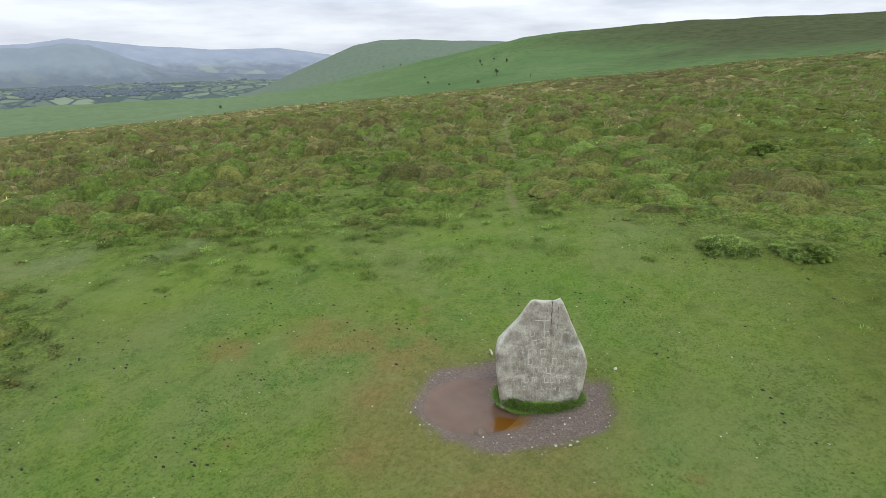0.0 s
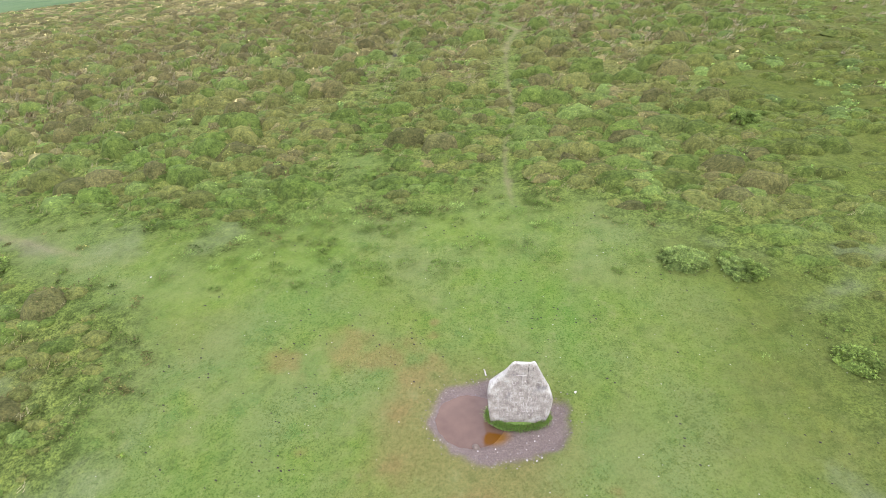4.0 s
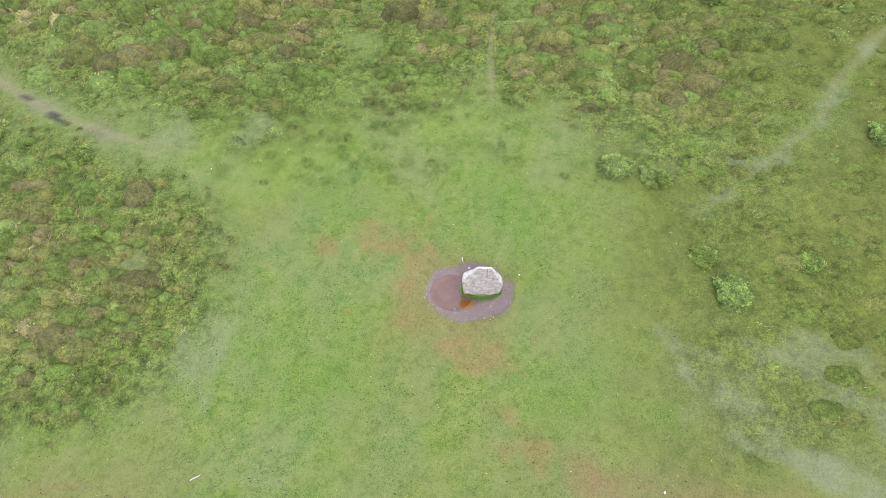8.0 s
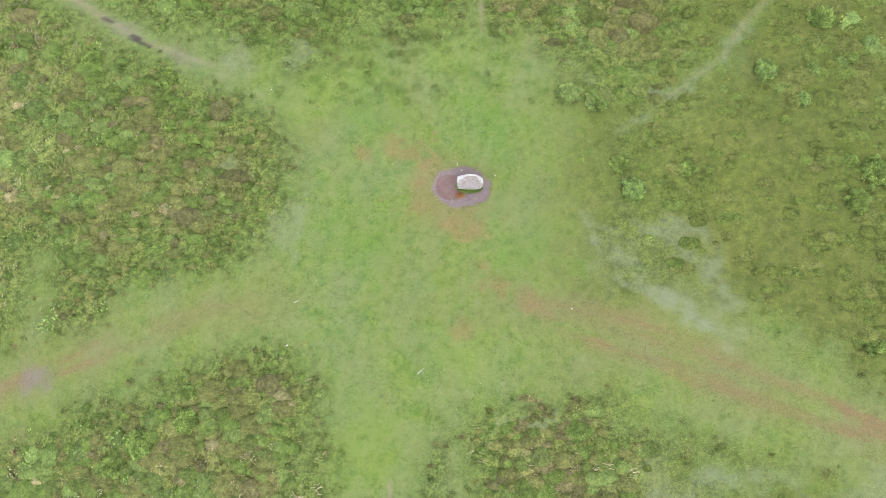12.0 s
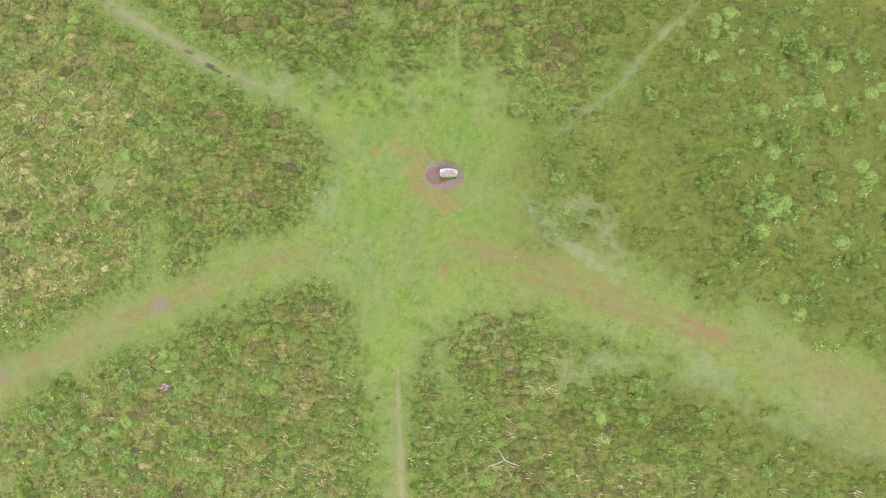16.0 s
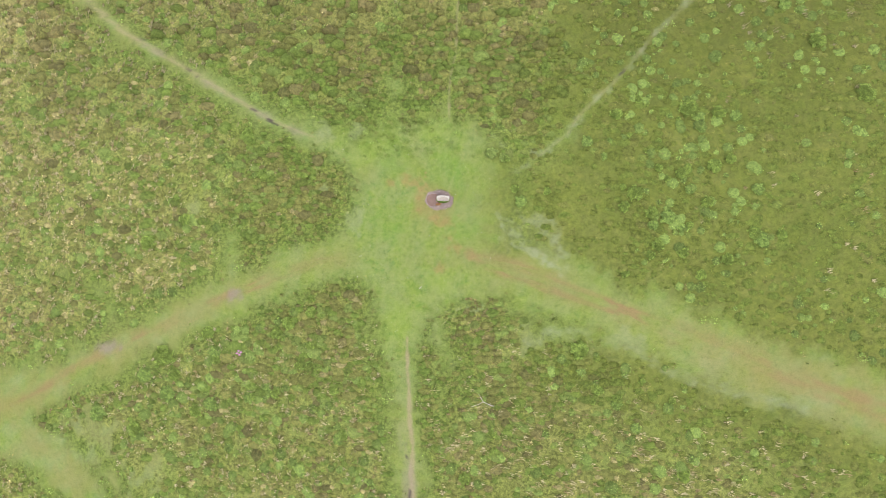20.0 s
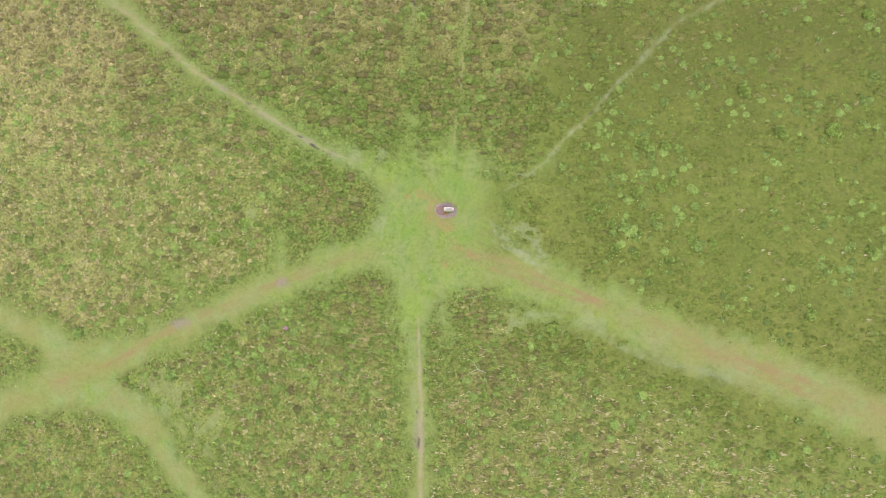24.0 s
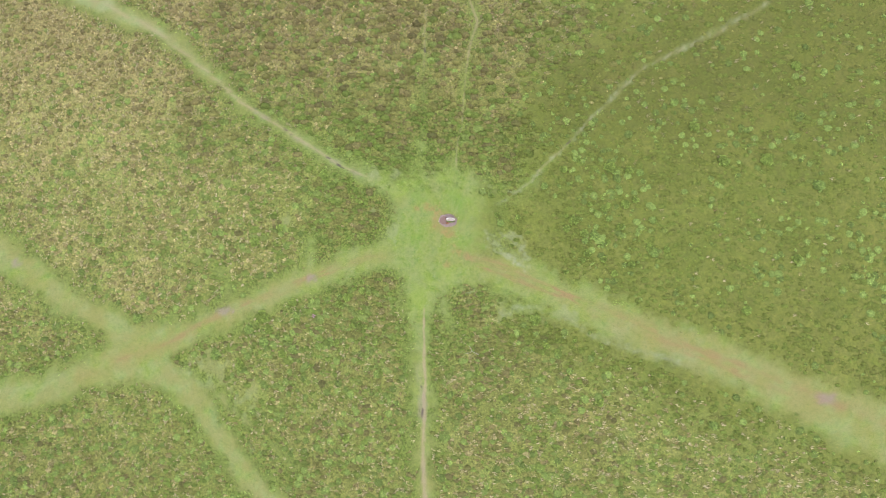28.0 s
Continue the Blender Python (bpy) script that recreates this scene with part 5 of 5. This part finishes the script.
def bush_kind(seed, leaves, leaf, base, lift, label, group, blades=0.1):
    root = tagged(new("bush"), label, "bush", group)
    for name, me in (("foliage", bush_mesh("foliage", seed, leaves, leaf, base, lift, blades)), ("stems", stem_mesh(seed))):
        ob = new(name, me)
        ob.parent = root
    return root


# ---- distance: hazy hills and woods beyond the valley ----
def backdrop_material(name, low, high, pale, haze_glow, scale, dark=(0.10, 0.13, 0.14), fields=0.7):
    # distance haze is painted in: bluish base colours plus an emission
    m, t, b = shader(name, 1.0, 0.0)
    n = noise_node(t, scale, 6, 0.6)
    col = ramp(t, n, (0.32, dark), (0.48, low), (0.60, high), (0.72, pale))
    # woods and fields on the lower slopes
    sep = t.nodes.new("ShaderNodeSeparateXYZ")
    t.links.new(place_node(t), sep.inputs["Vector"])
    low_down = maths(t, "MULTIPLY", maths(t, "ADD", sep.outputs["Z"], 20.0), -0.0075, True)
    wood = ramp(t, maths(t, "MULTIPLY", low_down, noise_node(t, 0.009, 7, 0.72)), (0.20, (0, 0, 0)), (0.50, (1, 1, 1)))
    cell = t.nodes.new("ShaderNodeTexVoronoi")
    cell.inputs["Scale"].default_value = 0.011
    t.links.new(place_node(t), cell.inputs["Vector"])
    shade = t.nodes.new("ShaderNodeSeparateColor")
    t.links.new(cell.outputs["Color"], shade.inputs["Color"])
    lea = maths(t, "MULTIPLY", ramp(t, shade.outputs["Red"], (0.84, (0, 0, 0)), (0.87, (1, 1, 1))), ramp(t, low_down, (0.62, (0, 0, 0)), (0.85, (fields, fields, fields))))
    col = mixed(t, lea, mixed(t, wood, col, (0.045, 0.06, 0.065)), (0.115, 0.145, 0.085))
    t.links.new(col, b.inputs["Base Color"])
    # the haze emission, a little weaker over the woods
    t.links.new(mixed(t, wood, haze_glow, tuple(0.82 * g for g in haze_glow)), b.inputs["Emission Color"])
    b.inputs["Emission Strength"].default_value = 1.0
    return m


def backdrop(name, table, near, far, foot, material, label, rough=0.0):
    """A far hill with its skyline given by bearings and angles."""
    az = np.arange(-52, 4, 0.16)
    top = np.interp(az, *table) + rough * (fbm(az * 1.0, az * 0 + 3, 0.5, 4, 71) - 0.5)
    rows = []
    for k in range(15):
        u = k / 14
        r = near + (far - near) * u
        e = foot + (top - foot) * (1 - (1 - u) ** 1.7)
        bump = (fbm(az * 3.0 + 5, az * 0 + k * 0.7, 3, 3, 72) - 0.5) * 28 * math.sin(math.pi * u)
        x, y = VIEW[0] + r * np.sin(np.radians(az)), VIEW[1] + r * np.cos(np.radians(az))
        rows.append(np.stack([x, y, VIEW[2] + r * np.tan(np.radians(e)) + bump], -1))
    rows.append(rows[-1] * np.array([1.05, 1.05, 1]) + np.array([0, 0, -120]))
    v = np.concatenate(rows)
    n = len(az)
    i, j = np.meshgrid(np.arange(15), np.arange(n - 1), indexing="ij")
    q = np.stack([i * n + j, i * n + j + 1, (i + 1) * n + j + 1, (i + 1) * n + j], -1).reshape(-1, 4)
    return tagged(new(name, mesh_from(name, v, q, material, True)), label, "hills", kind="structure")


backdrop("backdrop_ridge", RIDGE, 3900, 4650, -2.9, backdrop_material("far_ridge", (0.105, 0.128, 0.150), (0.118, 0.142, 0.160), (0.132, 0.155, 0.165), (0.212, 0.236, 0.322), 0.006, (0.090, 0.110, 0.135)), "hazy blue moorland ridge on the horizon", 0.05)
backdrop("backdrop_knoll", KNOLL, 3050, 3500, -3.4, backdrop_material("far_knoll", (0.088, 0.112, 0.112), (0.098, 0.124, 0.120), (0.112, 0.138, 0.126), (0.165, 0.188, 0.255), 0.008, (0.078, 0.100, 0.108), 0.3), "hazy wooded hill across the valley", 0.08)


def on_bearing(az, elev, lo=150.0, hi=3000.0):
    """The place where a line of sight from the viewpoint meets the land."""
    r = np.exp(np.linspace(math.log(lo), math.log(hi), 900))
    x, y = VIEW[0] + r * math.sin(radians(az)), VIEW[1] + r * math.cos(radians(az))
    over = ground_z(x, y) - (VIEW[2] + r * math.tan(radians(elev)))
    k = int(np.argmax(over > 0)) if (over > 0).any() else len(r) - 1
    return float(x[k]), float(y[k]), float(ground_z(x[k], y[k])), float(r[k])


def lump_mesh(seed):
    """An uneven tree canopy, one metre in radius."""
    bm = bmesh.new()
    bmesh.ops.create_icosphere(bm, subdivisions=1, radius=1)
    for v in bm.verts:
        v.co *= 1 + 0.45 * noise.noise(v.co * 1.6 + Vector((seed * 7.1, 0, 0))) + 0.2 * noise.noise(v.co * 4 + Vector((0, seed * 3.3, 0)))
    out = np.array([v.co[:] for v in bm.verts]), np.array([[w.index for w in f.verts] for f in bm.faces])
    bm.free()
    return out


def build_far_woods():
    lumps = [lump_mesh(k) for k in range(5)]
    V, F, off = [], [], 0
    n = 12000
    az, r = rand(n, -45, -13), np.exp(rand(n, math.log(1960), math.log(3150)))
    x, y = VIEW[0] + r * np.sin(np.radians(az)), VIEW[1] + r * np.cos(np.radians(az))
    wood = fbm(x, y, 420, 4, 81)
    hedge = np.abs(fbm(x, y, 330, 2, 83) - 0.5)
    clump = (np.hypot((az + 29) / 5.0, (r - 2750) / 200) < 1) | (np.hypot((az + 23) / 1.4, (r - 2350) / 150) < 1)
    keep = clump & (wood > 0.5) | (r > 2520 + 60 * (fbm(x, y, 200, 3, 84) - 0.5)) & (wood > 0.68) | (hedge < 0.003)
    x, y, z = x[keep], y[keep], ground_z(x[keep], y[keep])
    for px, py, pz in zip(x, y, z):
        v, f = lumps[np.random.randint(5)]
        s = np.random.uniform(3.5, 7.5)
        V.append(v * np.array([s * 1.4, s * 1.4, s * 0.95]) + (px, py, pz + s * 0.4))
        F.append(f + off)
        off += len(v)
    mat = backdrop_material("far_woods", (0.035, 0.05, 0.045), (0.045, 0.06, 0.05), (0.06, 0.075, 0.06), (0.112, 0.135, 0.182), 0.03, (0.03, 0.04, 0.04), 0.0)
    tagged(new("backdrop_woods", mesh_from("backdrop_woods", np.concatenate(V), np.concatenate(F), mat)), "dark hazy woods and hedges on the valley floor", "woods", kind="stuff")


build_far_woods()


# ---- hawthorn trees on the green hillside ----
def build_tree(x, y, z, h, seed):
    np.random.seed(seed)
    r = random.Random(seed)
    root = tagged(new("hawthorn_tree"), "small dark green windswept hawthorn on the grassy hillside", "tree", "hawthorns on the hillside")
    bm = bmesh.new()
    lean = r.uniform(-0.12, 0.12)
    tube(bm, [(0, 0, -0.2), (lean * h * 0.3, 0, h * 0.25), (lean * h * 0.7, 0, h * 0.55)], 0.05 * h, 0.022 * h, 7)
    for k in range(6):
        a = r.uniform(0, 6.28)
        z0 = h * r.uniform(0.22, 0.5)
        tube(bm, [(lean * z0, 0, z0), (lean * z0 + 0.16 * h * math.cos(a), 0.16 * h * math.sin(a), z0 + 0.14 * h), (lean * z0 + 0.3 * h * math.cos(a), 0.3 * h * math.sin(a), z0 + 0.22 * h)], 0.02 * h, 0.006 * h, 5)
    part("trunk", bm, BARK, root)
    n = 30
    a, k, u = rand(n, 0, 6.28), np.sqrt(rand(n)) * 0.34 * h, rand(n, 0.35, 0.88) * h
    v, c = leaf_mass(k * np.cos(a) * (1.15 - u / h * 0.5), k * np.sin(a) * (1.15 - u / h * 0.5), u, rand(n, 0.08, 0.16) * h, rand(n, 0.07, 0.13) * h, np.full(n, 3), 30, 0.05 * h, 0.1)
    c[:, :3] = c[:, :3] * np.array([0.42, 0.42, 0.55])
    crown = new("crown", mesh_from("crown", v, np.arange(len(v)).reshape(-1, 3), LEAF, False, {"tint": c}))
    crown.parent = root
    root.matrix_basis = pose(x, y, z, 0, 0, r.uniform(0, 360))


for k, (az, elev, tall) in enumerate(((2.5, -2.95, 11), (0.6, -3.85, 8), (-4.6, -3.9, 7), (0.8, -1.85, 7), (3.5, -1.72, 7), (2.2, -1.5, 5), (1.0, -2.1, 5), (-4.9, -3.3, 5), (-7.4, -2.0, 4), (-9.1, -2.2, 4), (-25.4, -5.8, 7), (6.0, -3.1, 5), (-2.4, -4.0, 5))):
    px, py, pz, dist = on_bearing(az, elev)
    build_tree(px, py, pz, tall * dist / 929, 100 + k)


# ---- bushes of the heath, at their places: x, y, radius ----
np.random.seed(7)
GREEN_BUSH = bush_kind(11, 64, 0.038, (0.158, 0.238, 0.050), 0.72, "rounded bright green bilberry bush in the heather", "bilberry bushes in the heath")
FRESH_BUSH = bush_kind(12, 64, 0.036, (0.156, 0.242, 0.062), 0.60, "low fresh green cushion of young bracken", "bilberry bushes in the heath")
OLIVE_BUSH = bush_kind(13, 64, 0.038, (0.146, 0.216, 0.046), 0.76, "olive green gorse clump in the heather", "bilberry bushes in the heath")
GORSE = bush_kind(14, 230, 0.026, (0.205, 0.290, 0.085), 0.55, "dense grey-green gorse bush at the lawn's edge", "gorse at the lawn's edge", 0.6)
BUSH_WEST = ((-14.0, 5.1, 0.58), (-17.8, 6.0, 0.53), (-16.2, 2.2, 0.52), (-12.4, 2.2, 0.41), (-23.2, -2.0, 0.60), (-20.2, 1.1, 0.34), (-19.4, 3.0, 0.39), (-22.8, 6.7, 0.45), (-13.5, 2.8, 0.32), (-24.2, 0.0, 0.35), (-26.6, -4.1, 0.77), (-17.5, -0.7, 0.43), (-25.7, 1.8, 0.51))
BUSH_EAST = ((5.3, 3.8, 0.37), (12.1, 5.4, 0.56), (14.0, 5.4, 0.36), (13.5, 4.1, 0.44), (14.6, 7.9, 0.60), (16.6, 8.9, 0.36), (20.6, 8.4, 0.90), (21.4, 7.7, 0.50), (19.8, 7.5, 0.24), (19.0, 7.7, 0.36), (21.7, 6.8, 0.49), (18.1, 5.5, 0.32), (15.7, 6.0, 0.28), (16.1, 1.0, 0.75), (15.2, -0.2, 0.55), (15.1, 1.5, 0.32), (6.6, 0.1, 0.57), (6.1, 1.2, 0.41), (18.1, 3.2, 0.39), (19.9, 2.8, 0.55), (18.8, 2.3, 0.39), (17.5, -0.7, 0.62), (18.8, -1.0, 0.74), (17.6, -1.7, 0.49), (19.9, -1.8, 0.42), (20.6, -1.6, 0.35), (18.0, -3.3, 0.62), (20.0, -3.9, 0.54), (22.0, 0.4, 0.58), (20.6, 1.4, 0.43), (17.4, -4.2, 0.48), (8.8, 1.0, 0.40))
BUSH_SOUTH = ((-11.2, -8.9, 0.45), (-11.1, -9.9, 0.54), (-13.0, -10.9, 0.68), (-14.1, -11.8, 0.57), (-11.0, -12.8, 0.49), (-24.5, -14.2, 1.00), (-19.6, -13.7, 0.67), (-19.5, -14.3, 0.53), (-23.9, -17.5, 0.80), (-14.0, -17.0, 0.50), (-10.3, -14.5, 0.49), (-12.1, -14.5, 0.36), (-15.9, -17.4, 0.42), (-8.8, -16.5, 0.48), (-21.2, -18.8, 0.68), (-16.8, -15.2, 0.33), (-11.7, -11.2, 0.31), (-14.8, -16.6, 0.57), (-9.9, -17.2, 0.40), (-20.4, -12.0, 0.60), (-12.5, -17.3, 0.36), (-8.5, -15.5, 0.44), (-14.9, -19.1, 0.46), (-18.0, -17.8, 0.43), (-23.4, -15.8, 0.62), (11.7, -12.2, 0.78), (13.3, -15.4, 0.46), (14.8, -16.1, 0.50), (15.4, -14.1, 0.31), (16.8, -14.6, 0.34), (16.4, -16.4, 0.27), (19.2, -16.0, 0.34), (12.8, -16.3, 0.35))
BUSH_OUTER = ((23.1, 8.1, 0.66), (24.5, 7.9, 0.58), (22.7, 3.5, 0.65), (24.0, 4.1, 0.50), (20.4, 3.2, 0.50), (26.2, 1.6, 0.57), (23.6, -4.4, 0.56), (25.8, -2.1, 0.63), (28.0, -2.2, 0.49), (8.5, 12.0, 0.53), (16.5, 9.2, 0.44), (-26.2, -15.9, 0.80), (-26.9, -20.8, 0.80), (-30.1, 7.2, 0.56), (4.8, -19.2, 0.51), (16.3, -18.3, 0.49), (-7.8, -20.3, 0.47), (-11.2, -14.5, 0.56), (-16.3, -17.5, 0.58), (-30.6, -19.6, 0.83), (15.3, -5.8, 0.43), (21.4, -5.7, 0.48), (19.0, -16.8, 0.30))
BUSH_FAR = ((35.4, 10.1, 0.89), (41.0, 10.6, 0.90), (26.4, -2.7, 0.74), (34.0, -23.7, 0.59), (20.2, -21.9, 0.61), (14.8, -16.5, 0.55), (2.6, -23.2, 0.57), (38.0, -9.3, 0.67), (47.5, 7.4, 0.89), (44.3, -2.4, 0.74), (31.6, 14.7, 0.77), (29.1, 18.1, 0.65), (45.2, 24.0, 0.74), (-11.6, -29.1, 0.60), (-8.2, -20.5, 0.59), (-19.8, -18.1, 0.69), (-42.8, -15.5, 0.78))
first = {GREEN_BUSH: True, FRESH_BUSH: True, OLIVE_BUSH: True, GORSE: True}


def plant(proto, x, y, radius, turn):
    m = pose(x, y, float(ground_z(x, y)) - 0.02, 0, 0, turn)
    if first[proto]:
        first[proto] = False
        ob = proto
        ob.matrix_basis = m
    else:
        ob = copy_thing(proto, m)
    s = radius / 0.52
    ob.scale = (s, s, s * (0.75 + 0.35 / (0.4 + radius)) * 0.72)


for row in (BUSH_WEST, BUSH_EAST, BUSH_SOUTH, BUSH_OUTER, BUSH_FAR):
    for k, (x, y, radius) in enumerate(row):
        plant((GREEN_BUSH, FRESH_BUSH, OLIVE_BUSH)[(k * 7 + int(abs(x))) % 3], x, y, radius, (k * 73) % 360)
for az, elev, radius in ((-36.7, -7.05, 0.9), (-30.2, -6.75, 0.4)):
    px, py, pz, dist = on_bearing(az, elev, 70.0, 150.0)
    plant(OLIVE_BUSH, px, py, radius, 40)
for x, y, radius, turn in ((4.05, 4.25, 0.60, 20), (5.10, 3.9, 0.46, 130)):
    plant(GORSE, x, y, radius, turn)


# ---- a foxglove in bloom among the heather ----
def build_foxglove(x, y):
    root = tagged(new("foxglove"), "small purple-pink foxglove in bloom among the heather", "flower")
    stalk = plain_material("foxglove_stalk", (0.10, 0.15, 0.05), (0.16, 0.22, 0.08), 30)
    petal = plain_material("foxglove_petal", (0.34, 0.10, 0.26), (0.52, 0.22, 0.42), 40, 0.6)
    r = random.Random(5)
    for k in range(4):
        a, tall = k * 1.6 + 0.3, r.uniform(0.40, 0.62)
        bx, by = 0.12 * math.cos(a), 0.12 * math.sin(a)
        bm = bmesh.new()
        tube(bm, [(bx, by, -0.05), (bx * 1.3, by * 1.3, tall * 0.5), (bx * 1.6, by * 1.6, tall)], 0.008, 0.003, 5)
        stem = part("stem", bm, stalk, root)
        bm = bmesh.new()
        for i in range(12):
            u = i / 11
            z, turn, s = tall * (0.42 + 0.55 * u), a + i * 2.4, 0.030 * (1.25 - 0.8 * u)
            c = Vector((bx * (1 + 0.6 * z / tall), by * (1 + 0.6 * z / tall), z))
            d = Vector((math.cos(turn), math.sin(turn), -0.45)).normalized()
            tube(bm, [c, c + d * s * 1.2, c + d * s * 2.4], s * 0.35, s * 0.95, 6)
        part("bells", bm, petal, stem, "purple-pink hanging bells")
    for k in range(6):
        a = k * 1.05
        bm = bmesh.new()
        bmesh.ops.create_uvsphere(bm, u_segments=8, v_segments=5, radius=1, matrix=Matrix.Rotation(a, 4, "Z") @ Matrix.Translation((0.15, 0, 0.04)) @ Matrix.Rotation(-0.25, 4, "Y") @ Matrix.Diagonal((0.13, 0.045, 0.008, 1)))
        part("leaf", bm, stalk, root)
    root.matrix_basis = pose(x, y, float(ground_z(x, y)) + 0.10)


build_foxglove(-17.3, -13.6)


# ---- sticks, a fallen branch and loose stones ----
def build_branch():
    """A bleached forked branch, two metres long, lying in the heath."""
    root = tagged(new("fallen_branch"), "bleached forked dead branch lying on the grass", "branch")
    z = float(ground_z(3.9, -16.9)) + 0.24
    for name, pts, r0, r1 in (
        ("stem", [(-0.95, -0.25, 0.0), (-0.45, -0.10, 0.03), (0.0, 0.12, 0.06), (0.55, -0.12, 0.05), (1.15, -0.30, 0.02)], 0.014, 0.024),
        ("fork", [(0.0, 0.12, 0.06), (-0.16, 0.42, 0.10), (-0.42, 0.82, 0.08)], 0.022, 0.009),
        ("twig", [(0.5, -0.10, 0.05), (0.62, 0.02, 0.10), (0.72, 0.18, 0.12)], 0.014, 0.006),
    ):
        bm = bmesh.new()
        tube(bm, pts, r0, r1, 7)
        part(name, bm, BLEACHED, root)
    root.matrix_basis = pose(3.9, -16.9, z, 0, 2, 2)


build_branch()


def build_stick(x, y, length, turn, label):
    bm = bmesh.new()
    h = length / 2
    tube(bm, [(-h, 0, 0), (-h * 0.3, 0.02 * length, 0.01), (h * 0.4, -0.02 * length, 0.008), (h, 0.01, 0)], 0.016, 0.009, 6)
    me = bpy.data.meshes.new("stick")
    bm.to_mesh(me)
    bm.free()
    me.materials.append(BLEACHED)
    ob = new("stick", me)
    ob.matrix_basis = pose(x, y, float(ground_z(x, y)) + 0.02, 0, 0, turn)
    tagged(ob, label, "stick", "dry sticks on the turf")


build_stick(-6.95, -4.9, 0.26, 30, "short pale dry stick on the turf")
build_stick(-1.66, -7.47, 0.36, 45, "pale dry stick lying on the turf")
build_stick(-0.55, 1.10, 0.15, 100, "short white stick at the rim of the gravel")
for x, y, size in ((-7.2, -6.7, 0.04), (7.86, 1.8, 0.06), (-0.35, 0.86, 0.035), (1.05, 0.62, 0.028), (0.25, -0.70, 0.020), (0.34, -0.64, 0.018), (0.10, -0.68, 0.016), (4.2, -4.8, 0.03), (-9.0, 4.5, 0.03)):
    build_rock(x, y, size, "small white quartz stone" if size != 0.06 else "pale stone lying on the ground", WHITE)


build_rock(-0.72, -0.42, 0.075, "mud-coloured stone lying under the puddle's edge", plain_material("muddy_stone", (0.10, 0.078, 0.058), (0.16, 0.13, 0.10), 20))


# specks on the lawn: droppings, crumbs of peat and white chips
def build_specks(name, label, category, count, low, high, material, keep):
    base = lump_mesh(3)
    x, y = scatter(-13, 13, -12, 11, count, keep)
    z = ground_z(x, y)
    V, F = [], []
    for k in range(len(x)):
        s = np.random.uniform(low, high)
        V.append(base[0] * s * np.array([1.2, 0.9, 0.6]) + (x[k], y[k], z[k] + 0.012))
        F.append(base[1] + k * len(base[0]))
    tagged(new(name, mesh_from(name, np.concatenate(V), np.concatenate(F), material)), label, category, kind="stuff")


PEAT = plain_material("peat_crumb", (0.018, 0.016, 0.012), (0.045, 0.04, 0.03), 60)
build_specks("droppings", "small dark sheep droppings and peat crumbs on the turf", "droppings", 7000, 0.005, 0.020, PEAT, lambda x, y: (turf_cover(x, y) > 0.7) & (fbm(x, y, 0.9, 3, 91) > 0.60) & (hollow(x, y) > 1.1))
build_specks("white_chips", "tiny white quartz chips and petals on the turf", "stones", 1500, 0.004, 0.011, WHITE, lambda x, y: (turf_cover(x, y) > 0.6) & (hollow(x, y) > 1.1) & (rand(len(x)) < 0.7))
